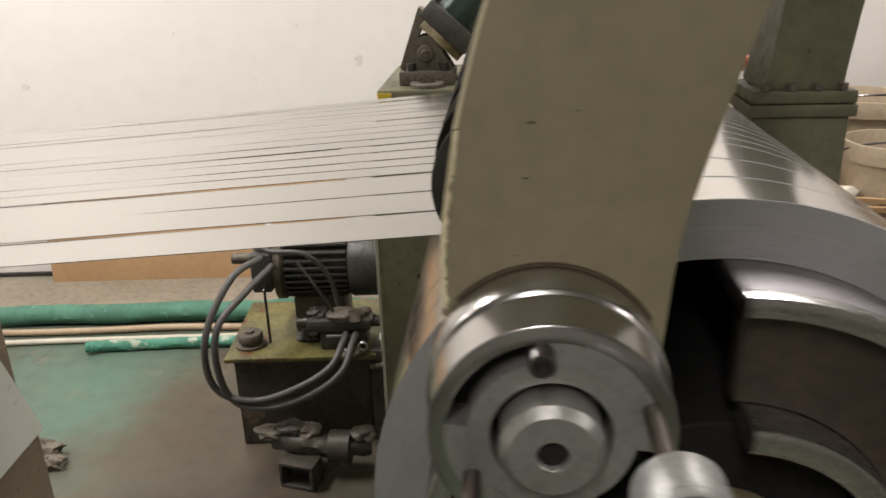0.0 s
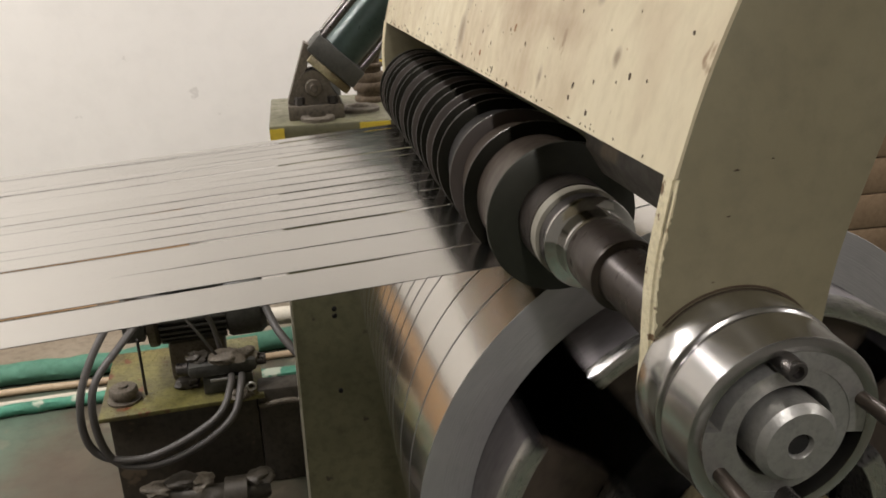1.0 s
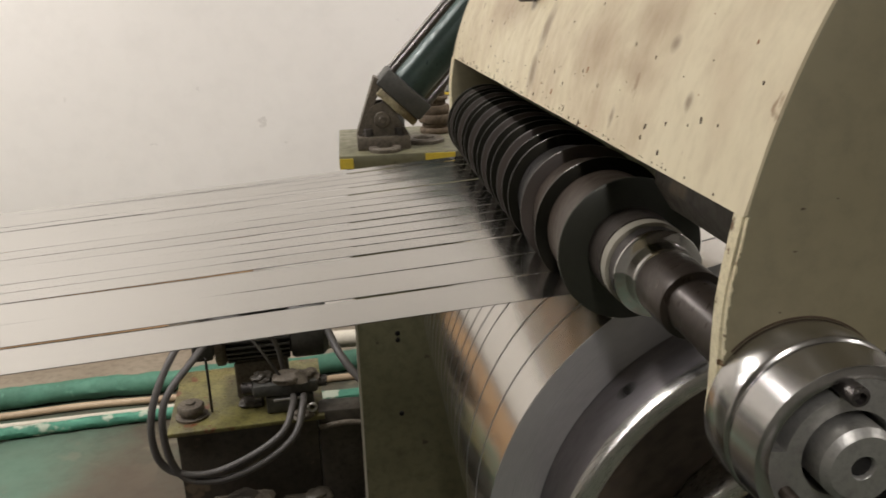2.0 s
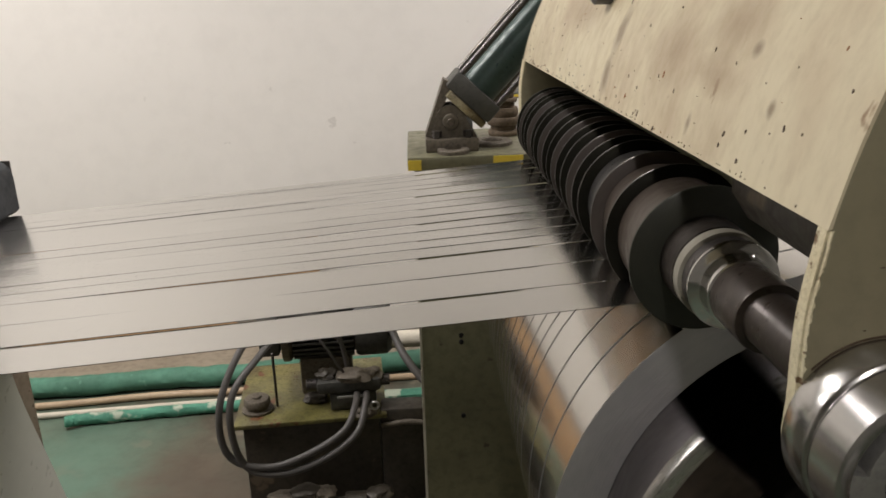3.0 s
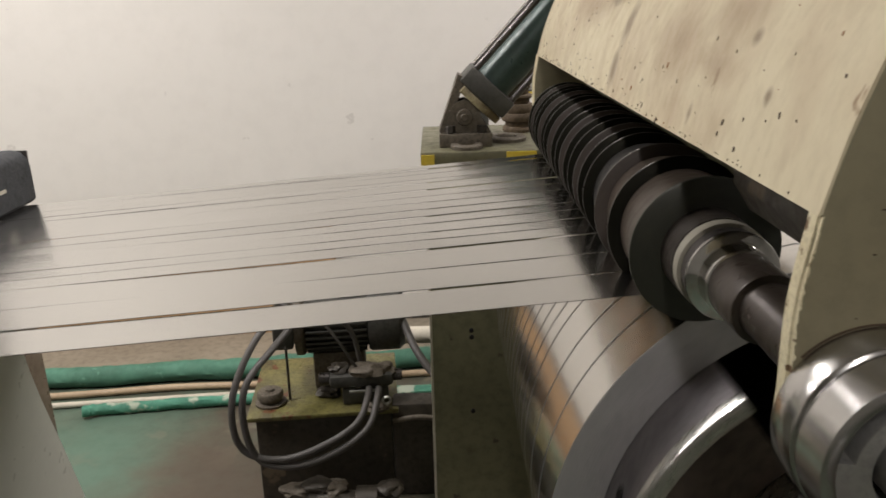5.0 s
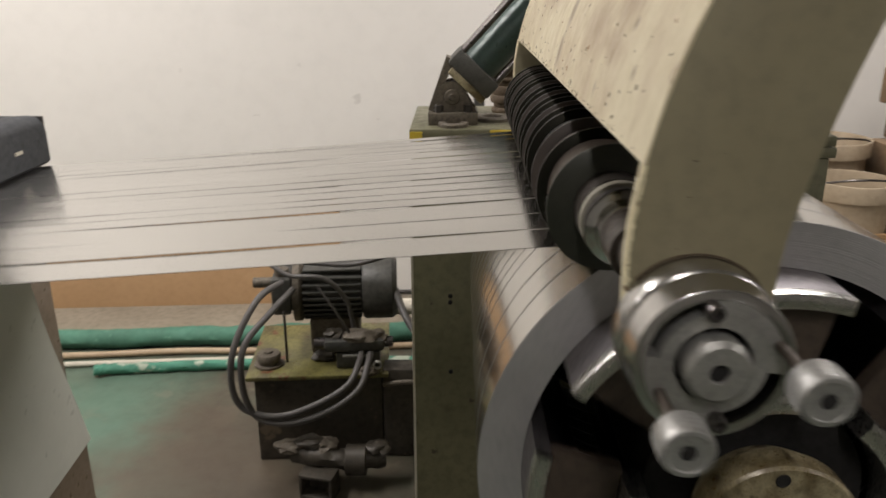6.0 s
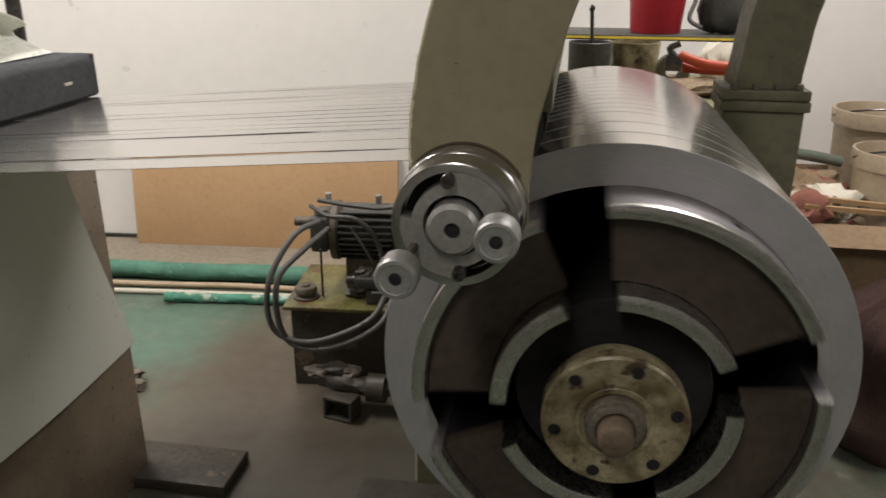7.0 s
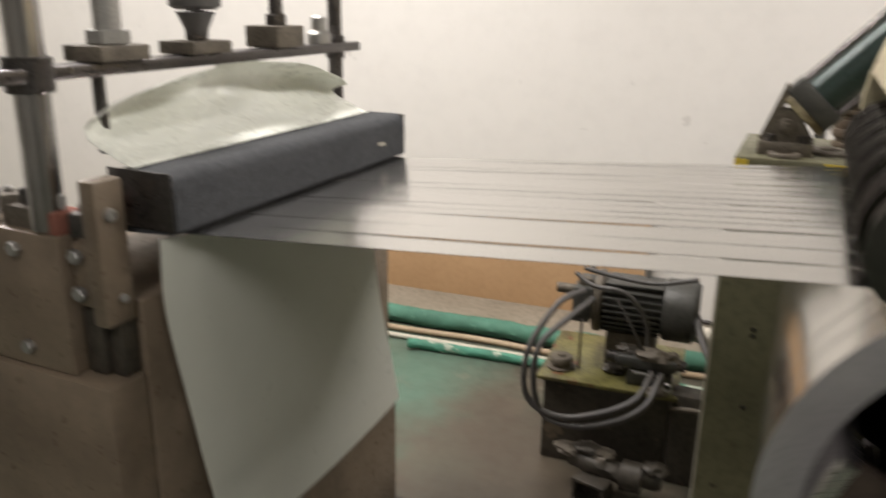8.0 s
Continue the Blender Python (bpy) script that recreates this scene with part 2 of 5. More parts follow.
# brown handling grime on the cream cover
for patch, squash in (((-0.023, 0.40, 1.345), (0.05, 0.075, 0.03)), ((-0.012, 0.29, 1.372), (0.05, 0.06, 0.026)), ((-0.027, 0.29, 1.333), (0.05, 0.05, 0.016)), ((-0.01, 0.85, 1.37), (0.05, 0.12, 0.03))):
    ragged_patch(CREAM, patch, squash, 0.15, 1.25, (0.33, 0.24, 0.145), 26.0, 0.75)
for patch, squash in (((-0.021, 0.607, 1.352), (0.04, 0.018, 0.032)), ((-0.036, 0.610, 1.303), (0.04, 0.020, 0.026)), ((-0.039, 0.312, 1.293), (0.02, 0.006, 0.010)), ((-0.03, 0.178, 1.321), (0.02, 0.006, 0.007)), ((-0.019, 0.233, 1.356), (0.02, 0.009, 0.007))):
    ragged_patch(CREAM, patch, squash, 0.25, 1.1, (0.19, 0.13, 0.075), 45.0, 0.8)


def ring_grooves(name, base, rough, rings, depth, contrast, metal=1.0):
    """Steel with concentric fine rings about the local y axis, as on wound strip seen edge on."""
    m = material(name, base, rough, metal, tuple(c * 0.72 for c in base), 14, 0.5, 0.0, fine=0.1)
    nodes, links = m.node_tree.nodes, m.node_tree.links
    bsdf = nodes["Principled BSDF"]
    coord, sep = nodes.new("ShaderNodeTexCoord"), nodes.new("ShaderNodeSeparateXYZ")
    links.new(coord.outputs["Object"], sep.inputs[0])
    flat = nodes.new("ShaderNodeCombineXYZ")
    links.new(sep.outputs["X"], flat.inputs["X"])
    links.new(sep.outputs["Z"], flat.inputs["Y"])
    length = nodes.new("ShaderNodeVectorMath")
    length.operation = "LENGTH"
    links.new(flat.outputs[0], length.inputs[0])
    n = nodes.new("ShaderNodeTexNoise")
    n.noise_dimensions = "1D"
    n.inputs["Scale"].default_value, n.inputs["Detail"].default_value = rings, 3.0
    links.new(length.outputs["Value"], n.inputs["W"])
    b = nodes.new("ShaderNodeBump")
    b.inputs["Strength"].default_value, b.inputs["Distance"].default_value = contrast, depth
    links.new(n.outputs["Fac"], b.inputs["Height"])
    links.new(b.outputs["Normal"], bsdf.inputs["Normal"])
    return m


WOUND = ring_grooves("wound_strip_edges", (0.52, 0.51, 0.51), 0.48, 520.0, 0.002, 0.22, 0.65)
TURNED = ring_grooves("turned_disc_face", (0.026, 0.025, 0.020), 0.46, 400.0, 0.001, 0.1)

# ---- mesh helpers ----


def bm_new():
    return bmesh.new()


def add_box(bm, x0, x1, y0, y1, z0, z1, bevel=0.0, m=None, segments=2):
    made = bmesh.ops.create_cube(bm, size=1.0)["verts"]
    for v in made:
        v.co = Vector((x0 + (v.co.x + 0.5) * (x1 - x0), y0 + (v.co.y + 0.5) * (y1 - y0), z0 + (v.co.z + 0.5) * (z1 - z0)))
    if bevel:
        edges = list({e for v in made for e in v.link_edges})
        got = bmesh.ops.bevel(bm, geom=edges, offset=bevel, segments=segments, affect="EDGES", profile=0.5)
        made = list({v for f in got["faces"] for v in f.verts} | {v for v in made if v.is_valid})
    if m is not None:
        bmesh.ops.transform(bm, matrix=m, verts=made)
    return made


def add_lathe(bm, profile, segments=48, axis="y", centre=(0, 0, 0), m=None, closed=False):
    """Turn (radius, along) pairs about an axis through centre."""
    rings = []
    for r, a in profile:
        ring = []
        for k in range(segments):
            c, s = math.cos(2 * math.pi * k / segments) * r, math.sin(2 * math.pi * k / segments) * r
            p = {"y": (c, a, s), "x": (a, c, s), "z": (c, s, a)}[axis]
            p = Vector(p) + Vector(centre)
            ring.append(bm.verts.new(m @ p if m is not None else p))
        rings.append(ring)
    pairs = list(zip(rings, rings[1:]))
    if closed:
        pairs.append((rings[-1], rings[0]))
    for a, b in pairs:
        for k in range(segments):
            bm.faces.new((a[k], a[(k + 1) % segments], b[(k + 1) % segments], b[k]))
    if not closed:
        if profile[0][0] > 1e-6:
            bm.faces.new(rings[0][::-1])
        if profile[-1][0] > 1e-6:
            bm.faces.new(rings[-1])
    return rings


def add_cyl(bm, r, a0, a1, axis="y", centre=(0, 0, 0), segments=40, bevel=0.002, m=None):
    s = 1 if a1 > a0 else -1
    b = min(bevel, abs(a1 - a0) / 3, r / 3)
    return add_lathe(bm, [(r - b, a0), (r, a0 + s * b), (r, a1 - s * b), (r - b, a1)], segments, axis, centre, m)


def add_prism(bm, outline, y0, y1, m=None):
    """A solid with an x-z outline, from y0 to y1."""
    front, back = ([bm.verts.new(Vector((x, y, z)) if m is None else m @ Vector((x, y, z))) for x, z in outline] for y in (y0, y1))
    bm.faces.new(front)
    bm.faces.new(back[::-1])
    n = len(outline)
    for k in range(n):
        bm.faces.new((front[(k + 1) % n], front[k], back[k], back[(k + 1) % n]))


def add_sector(bm, r0, r1, a0, a1, y0, y1, n=18, lip=0.0):
    """A curved bar about the y axis between two angles in degrees. lip rounds its front edge."""
    section = [(r0, y1), (r1, y1), (r1, y0 + lip), (r1 - lip * 0.3, y0 + lip * 0.3), (r1 - lip, y0), (r0 + lip, y0), (r0 + lip * 0.3, y0 + lip * 0.3), (r0, y0 + lip)] if lip else [(r0, y1), (r1, y1), (r1, y0), (r0, y0)]
    rows = []
    for k in range(n + 1):
        a = radians(a0 + (a1 - a0) * k / n)
        rows.append([bm.verts.new((math.cos(a) * r, y, math.sin(a) * r)) for r, y in section])
    c = len(section)
    for p, q in zip(rows, rows[1:]):
        for k in range(c):
            bm.faces.new((p[k], p[(k + 1) % c], q[(k + 1) % c], q[k]))
    bm.faces.new(rows[0][::-1])
    bm.faces.new(rows[-1])


def smooth_path(points, steps=10):
    pts = [Vector(p) for p in points]
    pts = [pts[0] * 2 - pts[1]] + pts + [pts[-1] * 2 - pts[-2]]
    out = []
    for a, b, c, d in zip(pts, pts[1:], pts[2:], pts[3:]):
        for k in range(steps):
            t = k / steps
            out.append(0.5 * (2 * b + (c - a) * t + (2 * a - 5 * b + 4 * c - d) * t * t + (3 * b - a - 3 * c + d) * t ** 3))
    return out + [pts[-2]]


def add_tube(bm, points, r, sides=12, steps=10, smooth=True, uneven=0.0):
    pts = smooth_path(points, steps) if smooth else [Vector(p) for p in points]
    side = None
    rings = []
    for k, p in enumerate(pts):
        way = (pts[min(k + 1, len(pts) - 1)] - pts[max(k - 1, 0)]).normalized()
        if side is None:
            side = way.orthogonal().normalized()
        side = (side - way * side.dot(way)).normalized()
        up = way.cross(side)
        rings.append([bm.verts.new(p + (side * math.cos(2 * math.pi * j / sides) + up * math.sin(2 * math.pi * j / sides)) * r * (1 + uneven * noise.noise(Vector((k * 0.45, j * 0.8, r * 90))))) for j in range(sides)])
    for a, b in zip(rings, rings[1:]):
        for j in range(sides):
            bm.faces.new((a[j], a[(j + 1) % sides], b[(j + 1) % sides], b[j]))
    bm.faces.new(rings[0][::-1])
    bm.faces.new(rings[-1])


def add_clump(bm, x, y, z, rx, ry, rz, seed, rough=0.35):
    made = bmesh.ops.create_icosphere(bm, subdivisions=3, radius=1.0)["verts"]
    for v in made:
        k = 1 + rough * noise.noise(v.co * 1.9 + Vector((seed, seed * 0.7, 3))) + rough * 0.5 * noise.noise(v.co * 4.5 + Vector((seed, 1, 2)))
        v.co = Vector((x + v.co.x * rx * k, y + v.co.y * ry * k, max(z + v.co.z * rz * k, z - rz * 0.75)))


def mesh_of(name, bm, mat, smooth=40):
    bmesh.ops.recalc_face_normals(bm, faces=bm.faces)
    data = bpy.data.meshes.new(name)
    bm.to_mesh(data)
    bm.free()
    data.materials.append(mat)
    if smooth:
        data.polygons.foreach_set("use_smooth", [True] * len(data.polygons))
        data.set_sharp_from_angle(angle=radians(smooth))
    return data


def part(name, bm, mat, parent, label="", smooth=40):
    ob = new(name, mesh_of(name, bm, mat, smooth))
    ob.parent = parent
    if label:
        tagged(ob, label)
    return ob


def thing(name, label, category, at=(0, 0, 0), group="", kind=""):
    ob = new(name)
    ob.empty_display_size = 0.05
    ob.location = at
    return tagged(ob, label, category, group, kind)


def solo(name, bm, mat, label, category, group="", kind="", smooth=40, at=(0, 0, 0)):
    ob = new(name, mesh_of(name, bm, mat, smooth))
    ob.location = at
    return tagged(ob, label, category, group, kind)


def structure(name, bm, mat, label, smooth=40):
    return tagged(new(name, mesh_of(name, bm, mat, smooth)), label, "", "", "structure")

# ---- room ----
TURN = pose(-2.1, 2.86, 0, 0, 0, 4.0)  # the far wall stands a little askew to the machine line


def room():
    bm = bm_new()
    add_box(bm, -6, 6, -4.2, 4.6, -0.1, 0)
    structure("floor", bm, FLOOR, "worn green-painted concrete floor with brown stains and a darker patch by the drum")
    bm = bm_new()
    add_box(bm, -3.2, 6.2, 0, 0.2, 0, 3.2, m=TURN)
    structure("wall_north", bm, WHITE_WALL, "plain off-white plastered wall with faint scuffs")
    for name, box in (("wall_west", (-5.2, -5.0, -4, 3.2)), ("wall_east", (3.6, 3.8, -4, 3.6)), ("wall_south", (-5.2, 3.8, -4.2, -4.0))):
        bm = bm_new()
        add_box(bm, *box, 0, 3.2)
        structure(name, bm, WHITE_WALL if name == "wall_west" else DIM_WALL, "plain painted workshop wall")
    bm = bm_new()
    add_box(bm, -5.4, 4.0, -4.4, 4.4, 3.2, 3.35)
    structure("ceiling", bm, CEILING, "plain pale painted ceiling")


# Assumed fixture body, added round each unseen lamp.
def assumed_ceiling_light(x, y, z):
    t = thing("assumed_ceiling_light", "assumed white enamelled twin-tube ceiling light, out of view, lit", "ceiling light", (x, y, z), "ceiling lights")
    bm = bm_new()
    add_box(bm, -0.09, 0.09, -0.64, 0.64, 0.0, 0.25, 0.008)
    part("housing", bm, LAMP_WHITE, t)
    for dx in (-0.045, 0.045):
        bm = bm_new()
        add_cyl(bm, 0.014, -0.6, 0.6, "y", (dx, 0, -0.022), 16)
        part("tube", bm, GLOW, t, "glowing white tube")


room()
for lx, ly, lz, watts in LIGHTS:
    assumed_ceiling_light(lx, ly, lz)

# ---- strip line ----
DRUM = Vector((0.160, 0.0, 0.848))
COIL_IN, COIL_OUT = 0.2525, 0.304
EDGES = [0.340, 0.405, 0.470, 0.5387, 0.574, 0.608, 0.649, 0.685, 0.720, 0.758, 0.797, 0.836, 0.880, 0.910, 0.950, 0.988, 1.018]
# half width of the slit on the near side of each strip: some stand open, some are nearly shut
SLITS = [0.0, 0.0018, 0.0018, 0.0017, 0.0020, 0.0020, 0.0010, 0.0020, 0.0020, 0.0021, 0.0013, 0.0024, 0.0016, 0.0018, 0.0011, 0.0013, 0.0]
SLOPE, LEVEL = 0.0745, 1.128


def strip_z(x):
    """Height of the strip: a taut line, pressed down by the roller, then lying on the coil."""
    line = LEVEL + SLOPE * x
    if x < -0.052:
        return line
    lap = COIL_OUT + 0.0012
    if x > -0.012:
        return DRUM.z + math.sqrt(lap ** 2 - (x - DRUM.x) ** 2)
    touch = DRUM.z + math.sqrt(lap ** 2 - (0.012 + DRUM.x) ** 2)
    u = (x + 0.052) / 0.040
    return line - (LEVEL - SLOPE * 0.012 - touch) * u * u * (3 - 2 * u)


def steel_strips():
    rng = random.Random(4)
    stations = [-1.32 + 1.22 * k / 110 for k in range(110)] + [-0.10 + 0.12 * k / 40 for k in range(41)]
    for k, (a, b) in enumerate(zip(EDGES, EDGES[1:])):
        bm = bm_new()
        w = 3
        lift, tilt = rng.uniform(-0.0006, 0.0006), rng.uniform(-0.0011, 0.0011)
        grid = []
        for x in stations:
            fade = math.sin(math.pi * min(1, max(0, (x + 0.95) / 0.93)))
            wide = 0.08 + 0.92 * min(1, max(0, (x + 0.45) / 0.12))
            y0, y1 = a + SLITS[k] * wide + 0.0002, b - SLITS[k + 1] * wide - 0.0002
            row = []
            for j in range(w + 1):
                v = j / w
                z = strip_z(x) + fade * (lift + tilt * (v - 0.5)) + 0.0003 * math.sin(5 * x + 40 * a)
                row.append(bm.verts.new((x, y0 + (y1 - y0) * v, z)))
            grid.append(row)
        for p, q in zip(grid, grid[1:]):
            for j in range(w):
                bm.faces.new((p[j], q[j], q[j + 1], p[j + 1]))
        bm.normal_update()
        bmesh.ops.solidify(bm, geom=bm.faces[:], thickness=0.0007 if a < 0.75 else 0.0004)
        ob = solo("steel_strip", bm, STRIP, "narrow bright slit steel strip running taut to the drum", "steel strip", "slit steel strips", smooth=30)
        ob.data.materials.append(SLIT_EDGE)
        for p in ob.data.polygons:
            if abs(p.normal.y) > 0.6:
                p.material_index = 1


def steel_coils():
    made = []
    for k, (a, b) in enumerate(zip(EDGES, EDGES[1:])):
        bm = bm_new()
        y0, y1 = a + 0.0013, b - 0.0013
        add_lathe(bm, [(COIL_IN, y0), (COIL_OUT - 0.0006, y0), (COIL_OUT, y0 + 0.0006), (COIL_OUT, y1 - 0.0006), (COIL_OUT - 0.0006, y1), (COIL_IN, y1)], 144, closed=True)
        data = mesh_of("steel_coil", bm, WOUND, 30)
        data.materials.append(STRIP_COIL)
        for p in data.polygons:
            if abs(p.normal.y) < 0.3:
                p.material_index = 1
        ob = new("steel_coil", data)
        ob.location = DRUM
        tagged(ob, "tightly wound coil of narrow bright steel strip on the drum", "steel coil", "steel coils")
        made.append(ob)
    return made


def recoiler_drum():
    t = thing("recoiler_drum", "rotating expanding steel drum with four slots and silver lips", "drum", DRUM)
    for k in range(4):
        a0, a1 = 90 * k + 9.5, 90 * k + 80.5
        bm = bm_new()
        add_sector(bm, 0.234, 0.252, a0, a1, 0.2805, 1.016, 24)
        seg = part("segment", bm, MANDREL, t, "smooth dark steel drum segment")
        bm = bm_new()
        add_sector(bm, 0.2335, 0.2525, a0, a1, 0.266, 0.280, 24, lip=0.005)
        part("lip", bm, SILVER_LIP, seg, "worn silver rim")
        mid = Matrix.Rotation(-radians((a0 + a1) / 2), 4, "Y")
        # A slightly raised black disc paints the shade inside the hole.
        bm = bm_new()
        add_lathe(bm, [(0.0078, 0.2515), (0.0076, 0.2526), (0.0058, 0.2529), (0.0046, 0.2524), (0.0, 0.2523)], 20, "x", (0, 0.312, 0), mid)
        part("grub_hole", bm, BLACK, seg, "hole in the drum skin, its inner shade painted black")
        bm = bm_new()
        add_sector(bm, 0.152, 0.2333, 90 * k + 10.5, 90 * k + 79.5, 0.286, 0.306, 20)
        part("web", bm, RUST_WEB, t, "rust-brown cast web plate")
        bm = bm_new()
        add_sector(bm, 0.128, 0.151, 90 * k + 13, 90 * k + 77, 0.246, 0.30, 20, lip=0.005)
        part("inner_rim", bm, SILVER_LIP, t, "worn silver inner rim")
    # Core and back plate are painted black for the shade inside the drum.
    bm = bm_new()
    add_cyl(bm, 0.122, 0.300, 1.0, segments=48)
    part("core", bm, BLACK, t, "black core with the drum's inner shade in its colour")
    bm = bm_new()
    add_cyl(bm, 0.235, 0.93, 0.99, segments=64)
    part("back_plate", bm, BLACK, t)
    # flange with bolt holes
    bm = bm_new()
    add_lathe(bm, [(0.0, 0.232), (0.060, 0.232), (0.086, 0.232), (0.086, 0.25), (0.07, 0.285), (0.0, 0.285)], 64)
    flange = part("flange", bm, FLANGE, t, "oily cream round flange with bolt holes")
    bm = bm_new()
    add_lathe(bm, [(0.033, 0.2322), (0.086, 0.2322), (0.0862, 0.222), (0.083, 0.219), (0.040, 0.219), (0.034, 0.222)], 64, closed=True)
    part("face_ring", bm, FLANGE, flange)
    # Black caps on the flange paint the shade inside its bolt holes.
    for k in range(6):
        a = radians(60 * k + 28)
        bm = bm_new()
        add_lathe(bm, [(0.0078, 0.2185), (0.0062, 0.2175), (0.0055, 0.2183), (0.0, 0.2183)], 16, centre=(math.cos(a) * 0.071, 0, math.sin(a) * 0.071))
        part("bolt_hole", bm, BLACK, flange)
    bm = bm_new()
    add_lathe(bm, [(0.036, 0.232), (0.0355, 0.211), (0.034, 0.209), (0.0315, 0.2085), (0.0310, 0.203), (0.0290, 0.2015), (0.0235, 0.2015), (0.0225, 0.206)], 40)
    part("collar_ring", bm, CAST, t, "worn greasy collar ring")
    bm = bm_new()
    add_lathe(bm, [(0.0205, 0.2065), (0.0205, 0.182), (0.019, 0.178), (0.0165, 0.1765), (0.0, 0.176)], 40)
    part("shaft_end", bm, RUSTY_BROWN, t, "brown greasy shaft end")
    bm = bm_new()
    add_lathe(bm, [(0.0405, 0.2192), (0.0465, 0.2192), (0.047, 0.2175), (0.046, 0.2165), (0.041, 0.2165), (0.040, 0.2175)], 48, closed=True)
    part("retaining_ring", bm, FLANGE, t, "oily raised ring round the shaft")
    return t


STRIP_COIL = material("coil_skin_steel", (0.70, 0.68, 0.645), 0.18, 1.0, (0.62, 0.60, 0.565), 5, 0.4, 0.0, 60, stretch=(1, 4, 1), fine=0.03, rough_var=0.02)
steel_strips()
coils = steel_coils()
drum = recoiler_drum()

# ---- separator roller ----
AXIS = Vector((-0.0100, 0.0, 1.1685))
DISCS = EDGES[1:] + [1.048, 1.078]


WORN_RIM = material("worn_dark_rim", (0.26, 0.25, 0.23), 0.35, 0.9, (0.10, 0.09, 0.08), 20, 0.9, 0.05, 60)


SLEEVE = material("dull_brown_sleeve", (0.055, 0.045, 0.037), 0.42, 0.3, (0.018, 0.016, 0.014), 14, 0.8, 0.1, 70, fine=0.2)
GREEN_DISC = material("green_black_disc", (0.040, 0.040, 0.030), 0.45, 0.35, (0.022, 0.025, 0.018), 14, 0.6, 0.05)
BROWN_DISC = material("brown_rubber_disc", (0.07, 0.055, 0.046), 0.5, 0.1, (0.045, 0.036, 0.03), 12, 0.6, 0.05)


def separator_roller():
    t = thing("separator_roller", "dark separator roller with thin black discs and chrome collar", "roller", AXIS)
    grow = 1.02

    def scaled(profile):
        return [(r * grow, (y + 0.33) * grow - 0.33) for r, y in profile]

    bm = bm_new()
    add_lathe(bm, [(0.0225, 0.05)] + scaled([(0.021, 0.175), (0.0215, 0.176), (0.0265, 0.177), (0.027, 0.179), (0.027, 0.2245), (0.0265, 0.226)]), 40)
    part("shaft", bm, SHAFT, t, "brown oxidised stepped shaft")
    bm = bm_new()
    add_lathe(bm, scaled([(0.0262, 0.2255), (0.0285, 0.2265), (0.0285, 0.2435), (0.0305, 0.2445), (0.0355, 0.2450), (0.0372, 0.2460), (0.0372, 0.2485), (0.0350, 0.2495), (0.0350, 0.2515), (0.0340, 0.253)]), 48)
    part("collar", bm, POLISHED, t, "polished chrome bearing collar")
    bm = bm_new()
    add_lathe(bm, scaled([(0.0340, 0.2531), (0.0355, 0.2540), (0.0355, 0.2645), (0.034, 0.2650)]), 48)
    part("seal", bm, DARK_STEEL, t, "dark bearing seal")
    bm = bm_new()
    add_lathe(bm, scaled([(0.036, 0.2652), (0.0385, 0.2660), (0.0385, 0.2775), (0.036, 0.2785)]), 48)
    part("spacer_ring", bm, RING_WHITE, t, "off-white plastic spacer ring")
    bm = bm_new()
    add_lathe(bm, [(0.0375, 0.2912), (0.0396, 0.2922), (0.0400, 0.3246)], 56)
    part("end_sleeve", bm, SLEEVE, t, "dark brown end sleeve")
    bm = bm_new()
    add_lathe(bm, [(0.030, 0.3248), (0.0660, 0.3248), (0.0672, 0.3258), (0.0672, 0.3282), (0.0660, 0.3292), (0.030, 0.3292)], 72, closed=True)
    part("end_disc", bm, GREEN_DISC, t, "dark green-black end disc")
    bm = bm_new()
    add_cyl(bm, 0.030, 0.3293, 1.25, segments=40)
    part("core_sleeve", bm, DARK_STEEL, t)
    bm = bm_new()
    add_cyl(bm, 0.0580, 0.3294, DISCS[0] - 0.002, segments=48)
    part("spacer", bm, BROWN_STEEL, t)
    for k, y in enumerate(DISCS):
        bm = bm_new()
        add_lathe(bm, [(0.030, y - 0.0011), (0.0690, y - 0.0011), (0.0698, y - 0.0006), (0.0698, y + 0.0006), (0.0690, y + 0.0011), (0.030, y + 0.0011)], 72, closed=True)
        disc = part("disc", bm, BROWN_DISC if k % 3 == 1 else TURNED, t, "thin black separator disc")
        bm = bm_new()
        add_lathe(bm, [(0.0697, y - 0.0007), (0.0702, y - 0.0004), (0.0702, y + 0.0004), (0.0697, y + 0.0007)], 72, closed=True)
        part("rim", bm, WORN_RIM, disc, "bare worn steel rim")
        if k + 1 < len(DISCS):
            bm = bm_new()
            add_cyl(bm, 0.0585 if k % 2 else 0.0575, y + 0.002, DISCS[k + 1] - 0.002, segments=48)
            part("spacer", bm, (BROWN_STEEL, DISC, BROWN_STEEL)[k % 3], t)
    return t


roller = separator_roller()

# ---- swing arm ----
LEFT_EDGE = [(-0.048, 1.165), (-0.048, 1.22), (-0.041, 1.272), (-0.0255, 1.33), (-0.001, 1.39), (0.043, 1.47), (0.10, 1.56)]
RIGHT_EDGE = [(0.056, 1.165), (0.061, 1.22), (0.074, 1.274), (0.091, 1.33), (0.116, 1.39), (0.17, 1.46), (0.25, 1.54)]


def arm_outline():
    low = [(0.004 + 0.053 * math.cos(radians(a)), 1.150 + 0.058 * math.sin(radians(a))) for a in range(185, 360, 8)]
    right = [(p.x, p.y) for p in smooth_path([(x, z, 0) for x, z in RIGHT_EDGE], 4)]
    left = [(p.x, p.y) for p in smooth_path([(x, z, 0) for x, z in LEFT_EDGE], 4)]
    return low + right + left[::-1]


